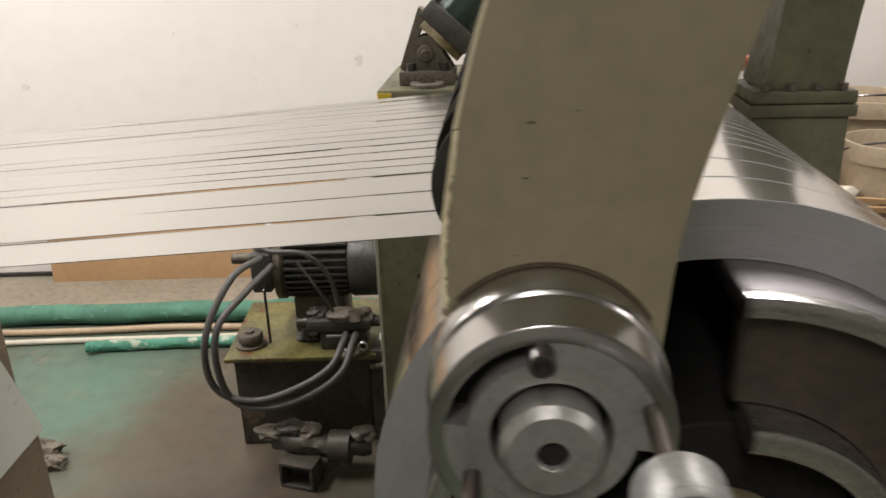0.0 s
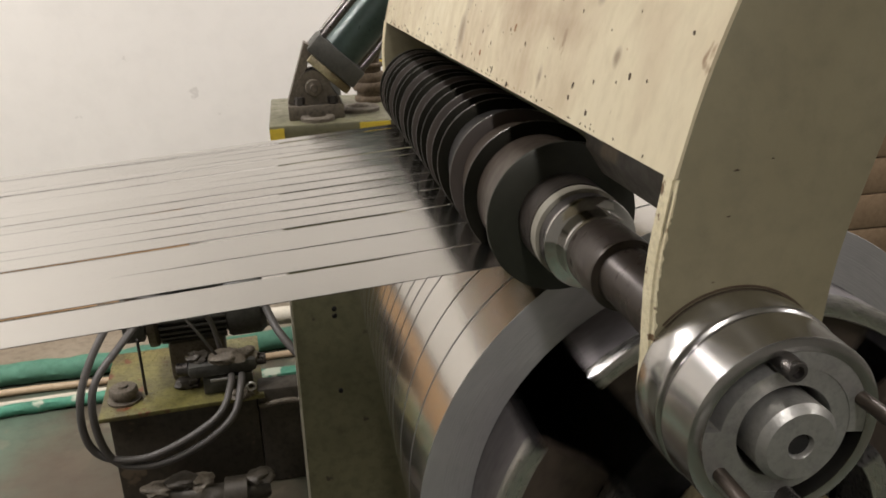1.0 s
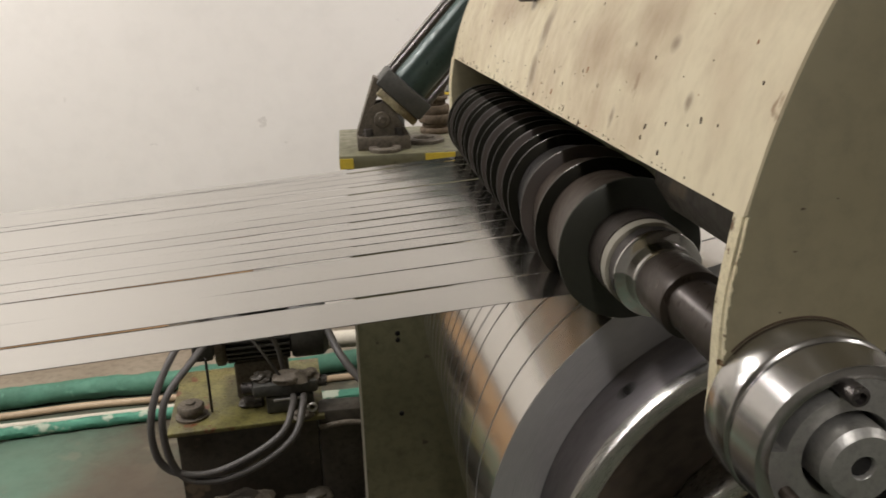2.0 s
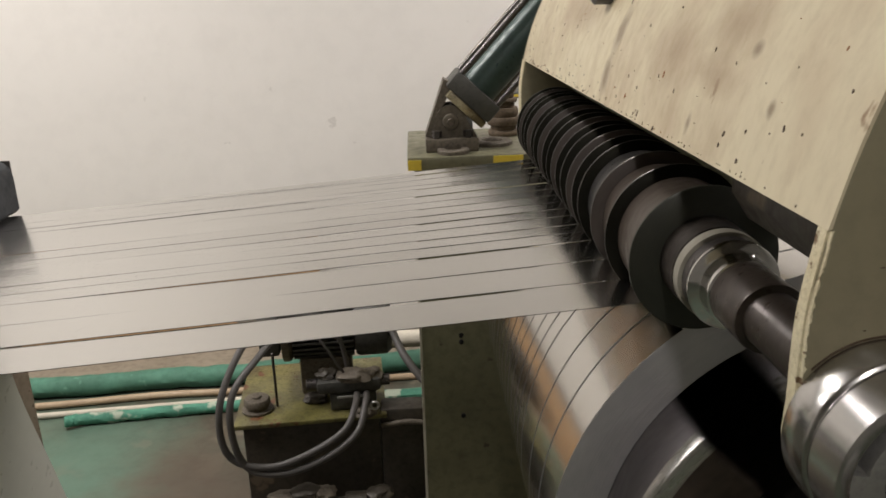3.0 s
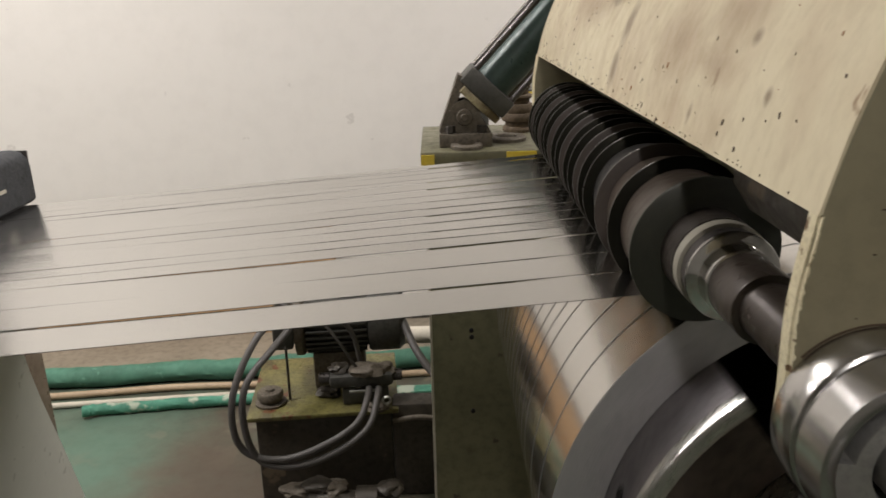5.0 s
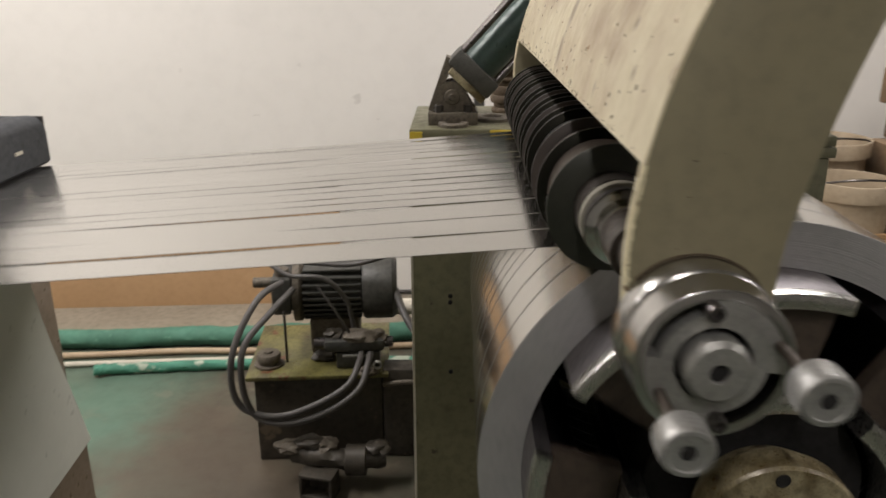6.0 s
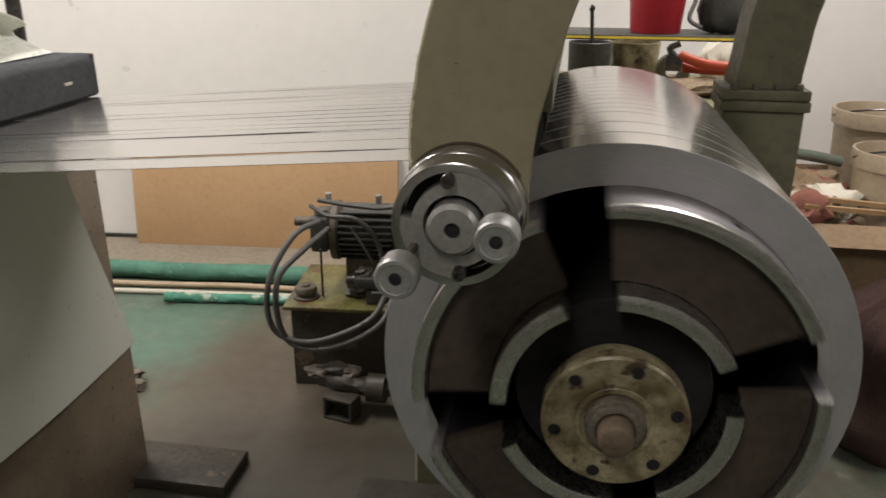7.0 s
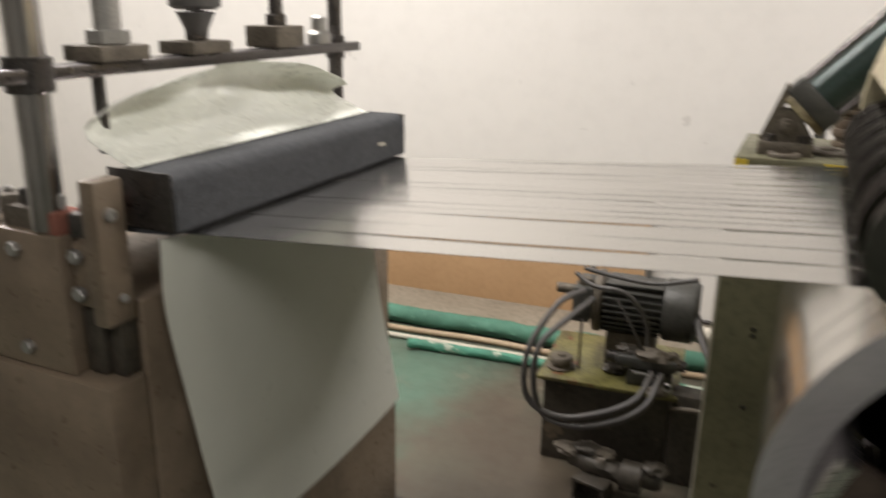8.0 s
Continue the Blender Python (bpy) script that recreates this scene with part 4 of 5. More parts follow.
    for gx, gy, gz, gr in ((0.06, -0.105, 0.392, 0.024), (0.185, -0.10, 0.385, 0.026), (0.10, -0.045, 0.305, 0.035), (0.02, -0.075, 0.302, 0.026), (0.165, -0.165, 0.300, 0.022)):
        bm = bm_new()
        add_clump(bm, gx, gy, gz, gr * 1.3, gr, gr * 0.7, gx * 90, 0.4)
        part("dirt_lump", bm, (TANK, CAST)[gx > 0.09], t, "oily dirt caked on the valve")
    bm = bm_new()
    add_box(bm, 0.075, 0.165, -0.158, -0.1505, 0.336, 0.343, 0.002, T)
    part("hose_plate", bm, MACHINED, t, "bare steel hose plate")
    bm = bm_new()
    add_lathe(bm, [(0.011, -0.005), (0.015, 0.0), (0.011, 0.005), (0.007, 0.0)], 18, "y", (0.178, -0.19, 0.325), T, closed=True)
    part("lifting_eye", bm, MACHINED, t)
    # hoses looping in front of the tank
    for k, (dx, dz) in enumerate(((0.0, 0.0), (0.03, -0.022))):
        bm = bm_new()
        pts = [(-0.685 + dx, 1.70, 0.555 + dz), (-0.735 + dx, 1.60, 0.54 + dz * 2), (-0.79 + dx * 0.9, 1.52, 0.43), (-0.80 + dx, 1.50, 0.315), (-0.765 + dx, 1.50, 0.243 + dz), (-0.67 + dx, 1.50, 0.226 + dz), (-0.56 + dx, 1.51, 0.262 + dz), (-0.48 + dx, 1.54, 0.305 + dz * 0.6), (-0.455 + dx * 0.9, 1.60, 0.345), (-0.455 + dx * 0.9, 1.66, 0.345)]
        add_tube(bm, [(x + 0.6, y - 1.8, z) for x, y, z in pts], 0.0095)
        part("hose", bm, RUBBER, t, "grey-black rubber hose hanging in a loop")
    for pts, r in (([(-0.72, 1.72, 0.60), (-0.66, 1.70, 0.575), (-0.56, 1.69, 0.57), (-0.50, 1.70, 0.50), (-0.48, 1.71, 0.40)], 0.007), ([(-0.70, 1.74, 0.612), (-0.6, 1.74, 0.60), (-0.48, 1.73, 0.60), (-0.36, 1.72, 0.635)], 0.007), ([(-0.58, 1.68, 0.55), (-0.53, 1.67, 0.48), (-0.49, 1.68, 0.40)], 0.004)):
        bm = bm_new()
        add_tube(bm, [(x + 0.6, y - 1.8, z) for x, y, z in pts], r)
        part("cable", bm, RUBBER, t)
    for x in (-0.69, -0.52):
        bm = bm_new()
        add_cyl(bm, 0.011, 0.585, 0.615, "z", (x + 0.6, 0.02, 0), 6, 0.002)
        part("gland", bm, MACHINED, t)
    return t


power_unit()


def cable_riser():
    t = thing("cable_duct", "dark upright cable duct with a black cable beside the power unit", "cable duct", (-0.34, 1.68, 0.0))
    bm = bm_new()
    add_box(bm, -0.055, 0.07, -0.035, 0.04, 0.0, 0.300, 0.012)
    part("duct", bm, TANK, t)
    bm = bm_new()
    add_tube(bm, [(-0.02, 0.10, 0.50), (0.02, 0.0, 0.45), (0.08, -0.06, 0.39), (0.13, -0.06, 0.37)], 0.011)
    part("cable", bm, RUBBER, t)
    bm = bm_new()
    add_tube(bm, [(-0.05, -0.045, 0.255), (0.02, -0.047, 0.265), (0.068, -0.047, 0.26)], 0.008)
    part("pipe", bm, CAST, t)
    bm = bm_new()
    add_tube(bm, [(-0.06, 0.35, 0.34), (0.3, 0.35, 0.34)], 0.028, 16, 2, smooth=False)
    solo("white_pipe", bm, PAPER, "dirty white pipe running behind the post", "pipe", at=(-0.34, 1.68, 0.0))


cable_riser()


def floor_pump():
    t = thing("drain_valve", "dusty pipe valve with an open square flange on the floor", "valve", (-0.55, 1.5, 0.0))
    bm = bm_new()
    add_tube(bm, [(-0.09, 0.02, 0.10), (-0.02, 0.0, 0.095), (0.08, 0.0, 0.085), (0.17, 0.02, 0.085)], 0.030, 16, uneven=0.25)
    add_cyl(bm, 0.045, 0.06, 0.12, "x", (0, 0.0, 0.085), 20)
    part("body", bm, TANK, t)
    for k, (x, z, lx, lz) in enumerate(((-0.10, 0.118, 0.05, 0.018), (-0.045, 0.135, 0.045, 0.014), (0.0, 0.125, 0.035, 0.02), (0.15, 0.12, 0.04, 0.016))):
        bm = bm_new()
        add_clump(bm, x, 0.015, z, lx, 0.03, lz, 8 + 3 * k, 0.35)
        part("dirt_lump", bm, TANK if k % 2 else CAST, t, "dust-caked lump on the valve")
    turn = Matrix.Translation((0, -0.02, 0)) @ Matrix.Rotation(radians(-14), 4, "Z")
    bm = bm_new()
    for box in ((-0.055, 0.045, -0.06, 0.0, 0.0, 0.010), (-0.055, 0.045, -0.06, 0.0, 0.066, 0.076), (-0.055, -0.046, -0.06, 0.0, 0.010, 0.066), (0.036, 0.045, -0.06, 0.0, 0.010, 0.066), (-0.046, 0.036, -0.012, 0.0, 0.010, 0.066)):
        add_box(bm, *box, 0.002, turn)
    part("square_flange", bm, TANK, t, "black open square flange")


floor_pump()
# ---- far wall: board and pipes ----


def along(x, y, z=0.0):
    """A place given by its distance along the far wall and out from it."""
    return TURN @ Vector((x, -y, z))


def leaning_board():
    lean = TURN @ Matrix.Translation((0.10, -0.085, 0.004)) @ Matrix.Rotation(radians(-6.3), 4, "X")
    bm = bm_new()
    add_box(bm, 0.0, 1.30, 0.0, 0.012, 0.0, 0.475, 0.002, lean)
    solo("fibreboard_sheet", bm, BOARD, "plain tan fibreboard sheet leaning against the wall", "board")
    # Assumed sheet, added to darken what shows through the strip slits.
    bm = bm_new()
    add_box(bm, 0.004, 1.30, 0.014, 0.017, 0.0, 0.565, 0.0008, lean)
    solo("dark_sheet", bm, TANK, "taller dark sheet assumed behind the fibreboard, showing only through the strip slits", "metal sheet")


def floor_pipes():
    bm = bm_new()
    pts = [tuple(along(-0.7 + 0.25 * k, 0.49 + 0.008 * math.sin(3 * k), 0.038)) for k in range(12)]
    add_tube(bm, pts, 0.038, 16, 10, uneven=0.16)
    solo("green_pipe", bm, TEAL_PIPE, "thick green-painted pipe lying along the wall", "pipe", "pipes along the wall")
    bm = bm_new()
    add_tube(bm, [tuple(along(-0.7 + 0.3 * k, 0.585 + 0.01 * math.sin(2 * k + 1), 0.014)) for k in range(10)], 0.013, 12, 4)
    solo("beige_pipe", bm, BEIGE_PIPE, "thin beige pipe lying beside the green pipe", "pipe", "pipes along the wall")
    bm = bm_new()
    add_tube(bm, [tuple(along(0.53, 0.755, 0.03)), tuple(along(0.6, 0.73, 0.022)), tuple(along(0.9, 0.715, 0.02)), tuple(along(1.3, 0.715, 0.02)), tuple(along(2.0, 0.735, 0.02))], 0.020, 12, 14, uneven=0.25)
    solo("green_pipe", bm, GREEN_PIPE, "green pipe with a cut open end on the floor", "pipe", "pipes along the wall")
    bm = bm_new()
    add_tube(bm, [tuple(along(-0.7, 0.695, 0.012)), tuple(along(0.0, 0.675, 0.012)), tuple(along(0.5, 0.662, 0.012)), tuple(along(1.2, 0.655, 0.012))], 0.011, 10, 6)
    solo("pale_hose", bm, PAPER, "thin dirty white hose on the floor", "hose", "pipes along the wall")
    bm = bm_new()
    add_box(bm, -2.2, 5.0, -0.44, -0.005, 0.0, 0.006, 0.002, TURN)
    structure("floor_border", bm, material("bare_concrete", (0.29, 0.25, 0.19), 0.8, 0, (0.21, 0.178, 0.13), 4, 0.7, 0.15, 40, fine=0.2), "bare concrete border along the wall")
    bm = bm_new()
    add_tube(bm, [tuple(along(-2.0, 0.012, 0.02)), tuple(along(2.5, 0.012, 0.02))], 0.008, 8, 2)
    structure("trim", bm, DARK_STEEL, "thin dark conduit at the foot of the wall")


leaning_board()
floor_pipes()

# ---- entry stand with felt roll ----


def entry_stand():
    t = thing("entry_stand", "brown machine stand with a pale guard panel under the strips", "machine stand", (-1.2, 0.6, 0.0))
    off = Matrix.Translation((1.2, -0.6, 0))
    bm = bm_new()
    add_box(bm, -1.55, -1.03, 0.30, 1.09, 0.0, 0.95, 0.006, off)
    part("body", bm, BROWN_STAND, t)
    bm = bm_new()
    add_box(bm, -1.026, -1.018, 0.29, 1.10, 0.0, 0.42, 0.002, off)
    part("kick_plate", bm, BROWN_STAND, t, "dark brown lower plate")
    bm = bm_new()
    near = smooth_path([(-1.0, 0.43, 0.405), (-1.0, 0.395, 0.575), (-1.0, 0.362, 0.745), (-0.997, 0.327, 0.925), (-0.99, 0.322, 1.046)], 6)
    far = smooth_path([(-1.015, 1.115, 0.393), (-0.995, 1.03, 0.57), (-0.972, 0.94, 0.745), (-0.94, 0.85, 0.92), (-0.925, 0.79, 1.046)], 6)
    grid = [[bm.verts.new(off @ (a.lerp(b, k / 12) + Vector((0.012 * math.sin(math.pi * k / 12) - (0.012 if k == 0 else 0), 0, 0)))) for k in range(13)] for a, b in zip(near, far)]
    for p, q in zip(grid, grid[1:]):
        for k in range(12):
            bm.faces.new((p[k], p[k + 1], q[k + 1], q[k]))
    bm.normal_update()
    bmesh.ops.solidify(bm, geom=bm.faces[:], thickness=0.003)
    part("guard_panel", bm, PANEL, t, "smooth grey-green sheet panel")
    bm = bm_new()
    add_box(bm, -1.055, -1.04, 0.9, 1.095, 0.41, 0.82, 0.002, off)
    part("frame_edge", bm, BROWN_STAND, t)
    # near side: cabinet, bearing plate, clamp blocks
    bm = bm_new()
    add_box(bm, -1.62, -1.032, 0.222, 0.299, 0.0, 0.832, 0.008, off)
    part("side_cabinet", bm, BROWN_STAND, t, "brown painted side cabinet")
    bm = bm_new()
    add_box(bm, -1.62, -1.112, 0.232, 0.299, 0.833, 1.058, 0.006, off)
    part("bearing_block", bm, BROWN_STAND, t, "heavy brown bearing block")
    bm = bm_new()
    add_box(bm, -1.108, -1.068, 0.246, 0.299, 0.945, 1.052, 0.012, off)
    part("bolt_block", bm, BROWN_STAND, t)
    bm = bm_new()
    add_box(bm, -1.064, -1.034, 0.238, 0.2925, 0.925, 1.146, 0.004, off)
    plate = part("bearing_plate", bm, BROWN_STAND, t, "upright brown bearing plate")
    # Two dark blocks paint the shaded gap between cabinet and bearing plate.
    bm = bm_new()
    add_box(bm, -1.11, -1.07, 0.255, 0.299, 0.833, 0.944, 0.008, off)
    part("bracket", bm, TANK, t, "dark block filling the shaded gap under the bearing plate")
    bm = bm_new()
    add_box(bm, -1.068, -1.04, 0.265, 0.299, 0.833, 0.924, 0.004, off)
    part("bracket", bm, TANK, t, "dark block filling the shaded gap under the bearing plate")
    for y, z, rad in ((0.262, 1.095, 0.010), (0.27, 0.965, 0.007)):
        bm = bm_new()
        add_lathe(bm, [(0.0, -1.030), (rad * 0.5, -1.030), (rad * 0.55, -1.027), (rad, -1.028), (rad, -1.0345), (0.0, -1.0345)], 20, "x", (1.2, y - 0.6, z))
        part("bolt", bm, MACHINED, plate)
    for x, y, z in ((-1.088, 0.2465, 1.030), (-1.088, 0.2465, 0.972), (-1.20, 0.2325, 0.87), (-1.20, 0.2325, 1.03)):
        bm = bm_new()
        add_cyl(bm, 0.012, y - 0.013, y, "y", (x + 1.2, -0.6, z), 6, 0.002)
        part("bolt", bm, MACHINED, t)
    for k, (x, y, z, s) in enumerate(((-1.205, 0.262, 1.072, 0.026), (-1.095, 0.27, 1.070, 0.020), (-1.40, 0.262, 1.075, 0.034), (-1.128, 0.262, 1.074, 0.024), (-1.31, 0.262, 1.075, 0.030), (-1.25, 0.27, 1.075, 0.022))):
        bm = bm_new()
        mid = Matrix.Translation((x, y, z)) @ Matrix.Rotation(0.5 * k, 4, "Z")
        add_box(bm, -s, s, -s * 0.6, s * 0.6, -0.018, s * (0.7 + 0.3 * (k % 3)), 0.004, off @ mid)
        block = part("clamp_block", bm, (CAST, DARK_STEEL, CAST, PINK_RAG, DARK_STEEL, CAST)[k], t)
        bm = bm_new()
        add_cyl(bm, s * 0.3, s * (0.7 + 0.3 * (k % 3)) + 0.0005, s * 1.7, "z", (0, 0, 0), 14, 0.003, off @ mid)
        part("clamp_nut", bm, MACHINED if k % 2 else DARK_STEEL, block)
    return t


def felt_pad():
    t = thing("felt_pad", "thick dark grey felt press pad resting across the strips", "felt pad", (-1.0, 0.675, 1.060))
    bm = bm_new()
    n = 30
    section = [(-0.09, -0.011), (0.03, -0.0032), (0.037, 0.003), (0.037, 0.060), (0.034, 0.075), (0.024, 0.086), (0.008, 0.090), (-0.075, 0.086), (-0.09, 0.07)]
    rows = []
    for i in range(n + 1):
        y = -0.355 + 0.725 * i / n
        swell = 0.0025 * noise.noise(Vector((y * 9, 0, 4)))
        rows.append([bm.verts.new((x + swell, y, z + (swell if z > 0.02 else 0))) for x, z in section])
    c = len(section)
    for p, q in zip(rows, rows[1:]):
        for k in range(c):
            bm.faces.new((p[k], p[(k + 1) % c], q[(k + 1) % c], q[k]))
    bm.faces.new(rows[0]), bm.faces.new(rows[-1])
    part("felt", bm, FELT, t)
    bm = bm_new()
    add_box(bm, -0.088, 0.034, 0.3708, 0.3735, 0.006, 0.088, 0.0008)
    part("end_plate", bm, DARK_STEEL, t, "thin steel end plate")
    bm = bm_new()
    add_box(bm, -0.088, 0.034, -0.3590, -0.3555, 0.002, 0.09, 0.0008)
    part("end_plate", bm, DARK_STEEL, t, "thin steel end plate")
    bm = bm_new()
    add_box(bm, 0.036, 0.0395, 0.25, 0.275, 0.035, 0.041, 0.0008)
    part("tag", bm, PAPER, t, "tiny white scrap on the felt")
    return t


def clamp_bridge():
    t = thing("clamp_bridge", "dark steel clamp bar on chrome posts with three screw clamps", "clamp bridge", (-1.15, 0.6, 0.0))
    bm = bm_new()
    add_box(bm, -0.025, 0.025, -0.42, 0.53, 1.277, 1.297, 0.003)
    part("bar", bm, DARK_STEEL, t)
    for y, r, low, mat in ((-0.345, 0.025, 1.06, CHROME), (0.46, 0.016, 1.13, DARK_STEEL)):
        bm = bm_new()
        add_cyl(bm, r, low, 1.45, "z", (0, y, 0), 28)
        post = part("post", bm, mat, t, "polished round post" if r > 0.02 else "")
        bm = bm_new()
        add_cyl(bm, r * 1.35, 1.262, 1.312, "z", (0, y, 0), 28)
        part("collar", bm, DARK_STEEL, post)
    for y, half, top, stem in ((-0.20, 0.050, 1.322, 0.021), (0.0, 0.050, 1.320, 0.013), (0.235, 0.046, 1.340, 0.014)):
        bm = bm_new()
        add_box(bm, -0.04, 0.04, y - half, y + half, 1.298, top, 0.003)
        clamp = part("clamp_plate", bm, CAST, t, "dark clamp plate")
        bm = bm_new()
        add_cyl(bm, stem, top, top + 0.09, "z", (0, y + 0.005, 0), 20)
        add_cyl(bm, stem * 1.6, top, top + 0.022, "z", (0, y + 0.005, 0), 6)
        part("screw", bm, MACHINED if y < -0.1 else DARK_STEEL, clamp, "threaded screw with nut")
    bm = bm_new()
    add_cyl(bm, 0.010, 1.155, 1.2765, "z", (0, -0.225, 0), 16)
    part("guide_rod", bm, DARK_STEEL, t, "dark rod hanging under the bar")
    bm = bm_new()
    add_lathe(bm, [(0.0, 1.298), (0.026, 1.298), (0.026, 1.318), (0.017, 1.326), (0.017, 1.352), (0.012, 1.356), (0.0, 1.356)], 28, "z", (0, 0.395, 0))
    part("end_nut", bm, MACHINED, t, "bright round nut on the bar")
    bm = bm_new()
    add_lathe(bm, [(0.016, 1.318), (0.021, 1.340), (0.034, 1.368), (0.0, 1.372)], 24, "z", (0, 0.005, 0))
    part("wheel_hub", bm, RUBBER, t, "black flared hub under the hand wheel")
    bm = bm_new()
    add_lathe(bm, [(0.034, 1.372), (0.045, 1.378), (0.045, 1.392), (0.034, 1.398)], 28, "z", (0, 0.005, 0), closed=True)
    add_box(bm, -0.035, 0.035, 0.0, 0.012, 1.38, 1.39)
    part("hand_wheel", bm, RUBBER, t, "small black hand wheel")
    return t


def plastic_film():
    """A sheet that lies over the back of the pad, folds and stands up behind it in two hollows."""
    bm = bm_new()
    n, w = 64, 40
    grid = []
    for i in range(n + 1):
        u = i / n
        y = 0.325 + 0.70 * u
        arch = math.sin(math.pi * min(1, 0.05 + 0.93 * u)) ** 0.45
        ledge = 0.055 + 0.060 * math.exp(-((u - 0.52) / 0.10) ** 2) + 0.018 * math.exp(-((u - 0.90) / 0.06) ** 2)
        row = []
        for j in range(w + 1):
            v = j / w
            if v < 0.4:
                k = v / 0.4
                x, z = -1.045 - (0.03 + ledge) * k, 1.1512 + (0.034 + 0.45 * (ledge - 0.055)) * k ** 1.3
            else:
                k = (v - 0.4) / 0.6
                x0, z0 = -1.075 - ledge, 1.1852 + 0.45 * (ledge - 0.055)
                hollow = 0.050 * math.sin(math.pi * k) * (0.35 + abs(math.sin(math.pi * (u * 2.0 - 0.02))))
                x = x0 - hollow + 0.035 * k
                z = z0 + (1.180 + 0.098 * arch - z0) * k ** 0.9 if arch > 0.2 else z0 + 0.01 * k
                x += 0.006 * math.sin(11 * u + 5 * k) * k
            wrinkle = 0.0022 * noise.noise(Vector((u * 9, v * 7, 2))) * (0.0 if v < 0.12 else 1.0)
            row.append(bm.verts.new((x + wrinkle, y, z + wrinkle)))
        grid.append(row)
    for i in range(n):
        for j in range(w):
            bm.faces.new((grid[i][j], grid[i + 1][j], grid[i + 1][j + 1], grid[i][j + 1]))
    bm.normal_update()
    bmesh.ops.solidify(bm, geom=bm.faces[:], thickness=0.0012)
    solo("plastic_film", bm, FILM, "crumpled translucent white plastic film folded up behind the felt pad", "plastic film", smooth=60)


def base_rail():
    bm = bm_new()
    add_box(bm, -1.10, -0.76, 1.02, 1.19, 0.0, 0.035, 0.006)
    solo("base_rail", bm, TANK, "dark oily steel base rail on the floor", "rail")
    bm = bm_new()
    add_box(bm, -0.40, 0.50, 0.70, 1.10, 0.0, 0.06, 0.01)
    solo("machine_foot", bm, TANK, "black oily steel machine foot under the drum", "machine foot")
    rng = random.Random(9)
    for x, y, s in ((-1.34, 1.55, 0.035), (-1.29, 1.50, 0.026)):
        bm = bm_new()
        add_clump(bm, x, y, s * 0.6, s * 1.4, s, s * 0.8, rng.uniform(0, 20), 0.6)
        solo("debris", bm, CAST, "small crumpled dark scrap on the floor", "debris", "floor debris")


entry_stand()
felt_pad()
clamp_bridge()
plastic_film()
base_rail()

# ---- clutter on the housing and beside the wall ----


def bucket(x, y, z, r, h, tilt=0):
    t = thing("bucket", "beige plastic bucket with a wide rim and wire handle", "bucket", (x, y, z), "buckets by the wall")
    t.rotation_euler = (0, radians(tilt), 0)
    bm = bm_new()
    add_lathe(bm, [(0.0, 0.0), (r * 0.84, 0.0), (r * 0.86, 0.01), (r * 0.97, h - 0.06), (r * 1.04, h - 0.058), (r * 1.06, h - 0.004), (r * 1.05, h), (r * 1.0, h), (r * 0.985, h - 0.01), (r * 0.95, h - 0.07), (r * 0.84, 0.015), (0.0, 0.015)], 44, "z")
    part("shell", bm, BUCKET, t)
    bm = bm_new()
    add_tube(bm, [(r * 1.05 * math.cos(a), r * 1.05 * math.sin(a) - 0.25 * r * math.sin(a), h - 0.03 - 0.05 * math.sin(a)) for a in [math.pi * k / 8 + math.pi for k in range(9)]], 0.004, 8, 4)
    part("handle", bm, DARK_STEEL, t, "thin wire handle")
    return t


def carton(x0, x1, y0, y1, z0, z1, label):
    t = thing("carton", label, "carton", ((x0 + x1) / 2, (y0 + y1) / 2, z0), "cartons by the wall")
    dx, dy, h = (x1 - x0) / 2, (y1 - y0) / 2, z1 - z0
    bm = bm_new()
    for box in ((-dx, dx, -dy, -dy + 0.006), (-dx, dx, dy - 0.006, dy), (-dx, -dx + 0.006, -dy + 0.006, dy - 0.006), (dx - 0.006, dx, -dy + 0.006, dy - 0.006)):
        add_box(bm, *box, 0, h)
    add_box(bm, -dx + 0.006, dx - 0.006, -dy + 0.006, dy - 0.006, 0, h * 0.75)
    part("box", bm, CARTON, t)
    bm = bm_new()
    add_box(bm, -dx, dx, -dy - 0.10, -dy, h - 0.004, h, 0.0, Matrix.Translation((0, -dy, h)) @ Matrix.Rotation(radians(28), 4, "X") @ Matrix.Translation((0, dy, -h)))
    part("flap", bm, CARTON, t, "open folded flap")
    return t


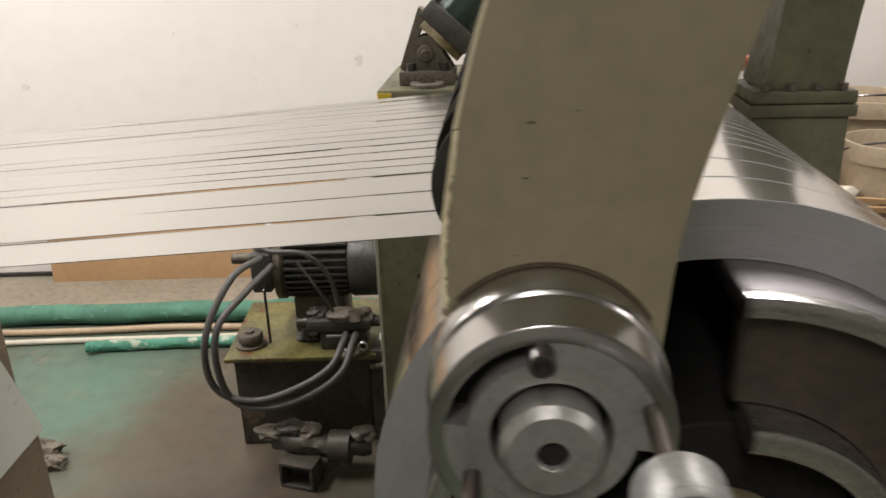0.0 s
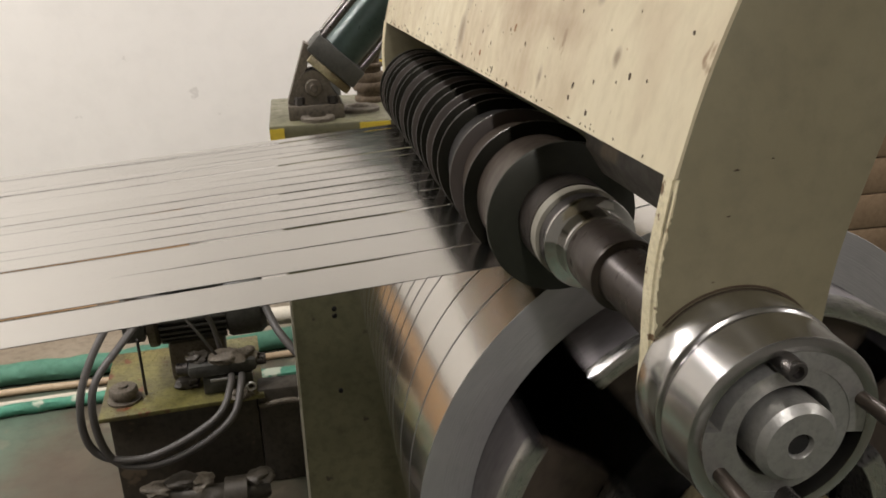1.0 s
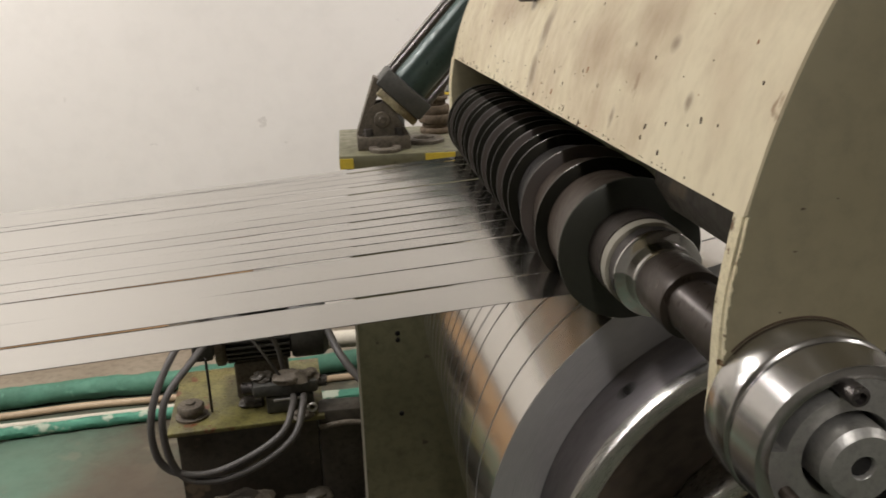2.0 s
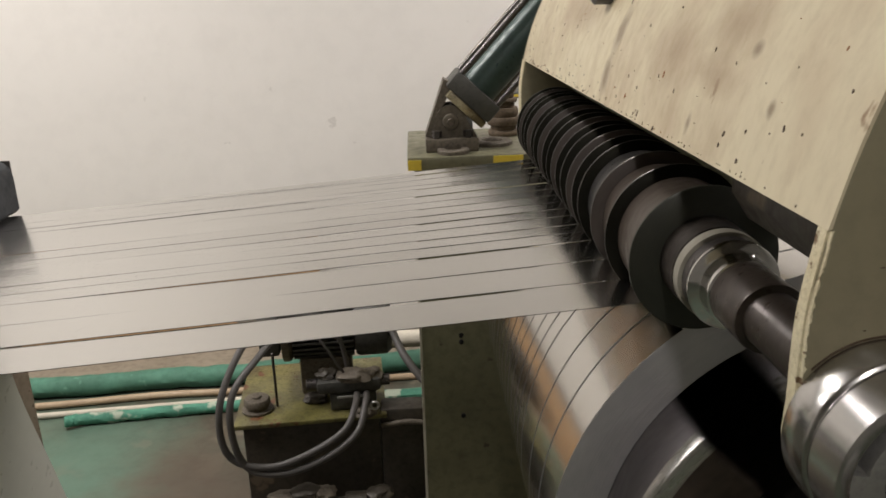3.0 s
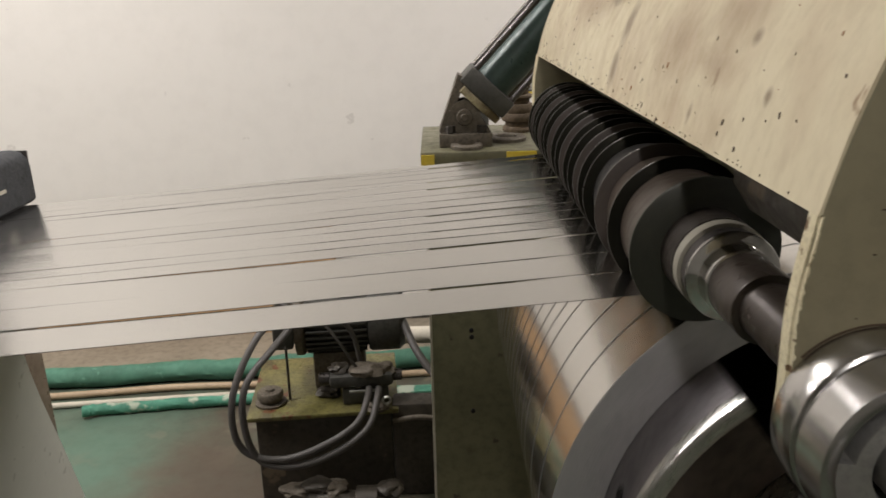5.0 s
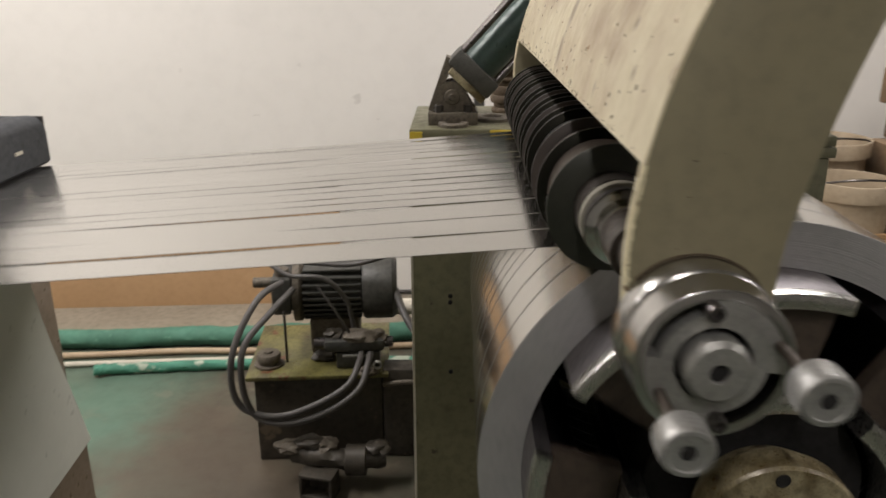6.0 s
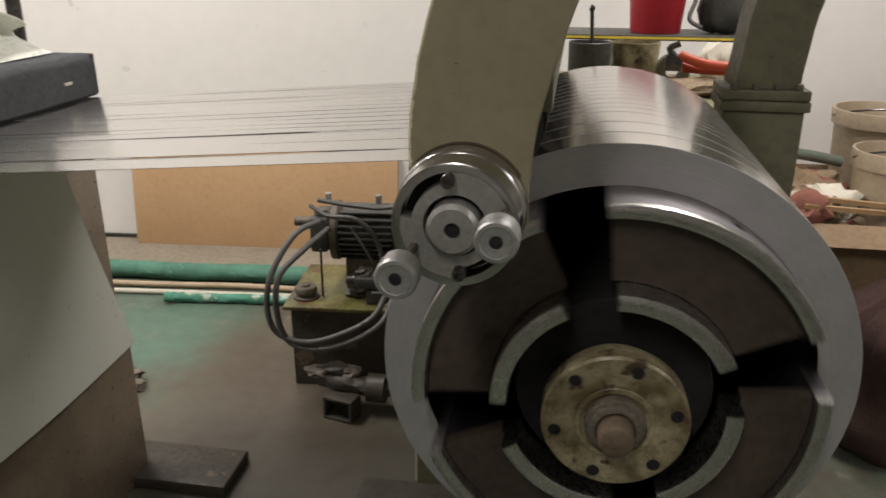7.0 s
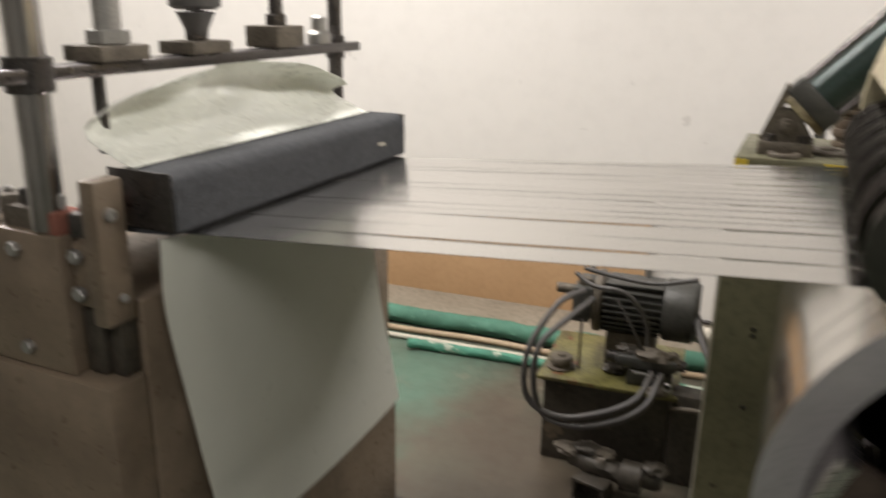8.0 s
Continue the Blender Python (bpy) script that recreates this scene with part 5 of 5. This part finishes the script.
def wall_clutter():
    carton(0.84, 1.56, 2.02, 2.84, 0.0, 0.53, "open cardboard carton full of rags and scrap")
    for k in range(8):
        z, dx = 0.135 * k, 0.03 * math.sin(2.3 * k)
        t = thing("carton", "flat closed cardboard carton in a tall stack", "carton", (1.72 + dx, 2.38, z), "stacked cartons")
        bm = bm_new()
        add_box(bm, -0.27, 0.27, -0.24, 0.24, 0.0, 0.130, 0.004)
        part("box", bm, CARTON, t)
        bm = bm_new()
        add_box(bm, -0.273, -0.2705, -0.04, 0.04, 0.03, 0.1) if k != 6 else add_box(bm, -0.2, -0.02, -0.243, -0.2405, 0.02, 0.1)
        part("tape", bm, YELLOW if k == 6 else BUCKET, t, "yellow label" if k == 6 else "strip of packing tape")
    bucket(1.25, 2.62, 0.398, 0.165, 0.41)
    bucket(1.18, 2.21, 0.398, 0.135, 0.345)
    bucket(1.40, 2.16, 0.398, 0.085, 0.20)
    rng = random.Random(3)
    for k in range(22):
        bm = bm_new()
        layer = k // 11
        x, y = 0.895 + 0.012 * (k % 11) + 0.04 * rng.random() * (1 - layer), 2.08 + 0.38 * ((k * 4 % 11) / 11)
        s = 0.055 + 0.03 * rng.random()
        add_clump(bm, x, y, 0.445 + 0.085 * layer + 0.03 * rng.random(), s * 1.15, s, s * 0.85, k * 3.1, 0.45)
        solo("rag", bm, (RAG, PINK_RAG, PAPER, CARTON, RAG)[k % 5], "crumpled oily rag heaped in the carton", "rag", "rags in the carton")
    for x0, x1, y, z0, z1 in ((0.86, 1.45, 2.03, 0.585, 0.545), (0.93, 1.55, 2.07, 0.60, 0.545)):
        bm = bm_new()
        add_tube(bm, [(x0, y, z0), (x1, y + 0.05, z1)], 0.011, 4, 2, smooth=False)
        solo("wooden_lath", bm, WOOD, "thin raw wooden lath lying over the carton", "lath")
    bm = bm_new()
    add_tube(bm, [(0.86, 2.43, 0.672), (0.97, 2.43, 0.66), (1.075, 2.43, 0.642)], 0.020, 12)
    solo("green_tube", bm, DUSTY_TUBE, "short dusty green tube on the heap of rags", "tube")


def housing_clutter():
    # a narrow steel shelf behind the housing
    t = thing("tool_shelf", "grey steel shelf with a yellow edge behind the housing", "shelf", (0.30, 2.15, 0.0))
    bm = bm_new()
    add_box(bm, -0.42, 0.42, -0.05, 0.2, 1.093, 1.110, 0.002)
    part("board", bm, MOTOR, t)
    bm = bm_new()
    add_box(bm, -0.30, 0.42, -0.0535, -0.0505, 1.098, 1.105)
    part("edge_tape", bm, YELLOW, t, "yellow tape along the edge")
    for x in (-0.40, 0.40):
        for y in (-0.03, 0.18):
            bm = bm_new()
            add_box(bm, x - 0.015, x + 0.015, y - 0.015, y + 0.015, 0, 1.0925)
            part("leg", bm, MOTOR, t)
    p = thing("pail", "bright red plastic pail with a dark wire handle", "pail", (0.345, 2.20, 1.111))
    bm = bm_new()
    add_lathe(bm, [(0.0, 0.0), (0.078, 0.0), (0.082, 0.01), (0.10, 0.22), (0.104, 0.222), (0.104, 0.232), (0.097, 0.232), (0.094, 0.22), (0.076, 0.014), (0.0, 0.014)], 36, "z")
    part("shell", bm, RED, p)
    bm = bm_new()
    add_tube(bm, [(0.095, 0, 0.21), (0.12, -0.02, 0.12), (0.10, -0.05, 0.05), (0.14, -0.05, 0.02)], 0.007, 10)
    part("handle", bm, RUBBER, p)
    bm = bm_new()
    add_clump(bm, 0.56, 2.2, 1.225, 0.08, 0.07, 0.15, 12, 0.3)
    solo("dark_bag", bm, MOTOR, "slumped dark grey bag on the shelf", "bag")
    # on the housing
    t = thing("tin_cup", "black tin cup with a steel rod standing in it", "cup", (0.125, 1.58, 1.036))
    bm = bm_new()
    add_lathe(bm, [(0.0, 0.0), (0.052, 0.0), (0.054, 0.004), (0.055, 0.103), (0.053, 0.105), (0.051, 0.103), (0.050, 0.006), (0.0, 0.006)], 36, "z")
    part("cup_wall", bm, MOTOR, t)
    bm = bm_new()
    add_tube(bm, [(0.01, 0, 0.008), (0.0, 0, 0.182)], 0.005, 10, 2, smooth=False)
    add_clump(bm, 0.0, 0, 0.188, 0.008, 0.008, 0.009, 1, 0.1)
    part("rod", bm, DARK_STEEL, t)
    bm = bm_new()
    add_lathe(bm, [(0.0, 0.0), (0.062, 0.0), (0.060, 0.005), (0.068, 0.10), (0.066, 0.101), (0.058, 0.008), (0.0, 0.008)], 36, "z")
    solo("tin_bowl", bm, FLANGE, "dull olive-beige tin bowl on the housing", "bowl", at=(0.245, 1.64, 1.036))
    t = thing("hand_tool", "cutting tool with orange-red handles on the housing", "hand tool", (0.36, 1.42, 1.076))
    for k, pts in enumerate(([(-0.02, 0.02, 0.05), (0.03, 0.0, 0.035), (0.08, -0.01, 0.03), (0.13, -0.01, 0.03)], [(-0.01, 0.03, 0.02), (0.05, 0.03, 0.016), (0.12, 0.02, 0.016)])):
        bm = bm_new()
        add_tube(bm, pts, 0.012, 12)
        part("handle", bm, ORANGE, t)
    bm = bm_new()
    add_box(bm, -0.055, -0.012, 0.008, 0.03, 0.012, 0.052, 0.008)
    add_tube(bm, [(-0.03, 0.018, 0.045), (-0.045, 0.018, 0.066), (-0.022, 0.018, 0.078)], 0.008, 10)
    part("head", bm, DARK_STEEL, t, "dark steel cutting jaws")
    roll = bm_new()
    add_lathe(roll, [(0.018, 1.50), (0.040, 1.50), (0.042, 1.502), (0.042, 1.538), (0.040, 1.54), (0.018, 1.54)], 36, "y", (0.335, 0, 1.0785), closed=True)
    solo("tape_roll", roll, HOUSING, "dull olive roll of tape standing on the housing", "tape roll")
    bm = bm_new()
    add_clump(bm, 0.385, 1.42, 1.055, 0.095, 0.06, 0.022, 51, 0.25)
    solo("folded_cloth", bm, RAG, "folded dirty cloth under the hand tool", "cloth")
    bm = bm_new()
    add_clump(bm, 0.455, 1.60, 1.085, 0.055, 0.05, 0.058, 21, 0.4)
    solo("paper_wad", bm, PAPER, "crumpled pale paper wad on the housing", "paper")
    bm = bm_new()
    add_clump(bm, 0.30, 1.30, 1.047, 0.05, 0.05, 0.013, 33, 0.4)
    solo("rag", bm, RAG, "flat oily rag on the housing edge", "rag")


wall_clutter()
housing_clutter()


# ---- motion ----
def motions():
    times = [0.1 * k for k in range(81)]
    drum_rows = [(t, pose(*DRUM, 0, -189.1 + 140.6 * t, 0)) for t in times]
    walk(drum, drum_rows)
    for coil in coils:
        walk(coil, drum_rows)
    walk(roller, [(t, pose(*AXIS, 0, -560.0 * t, 0)) for t in times])


motions()
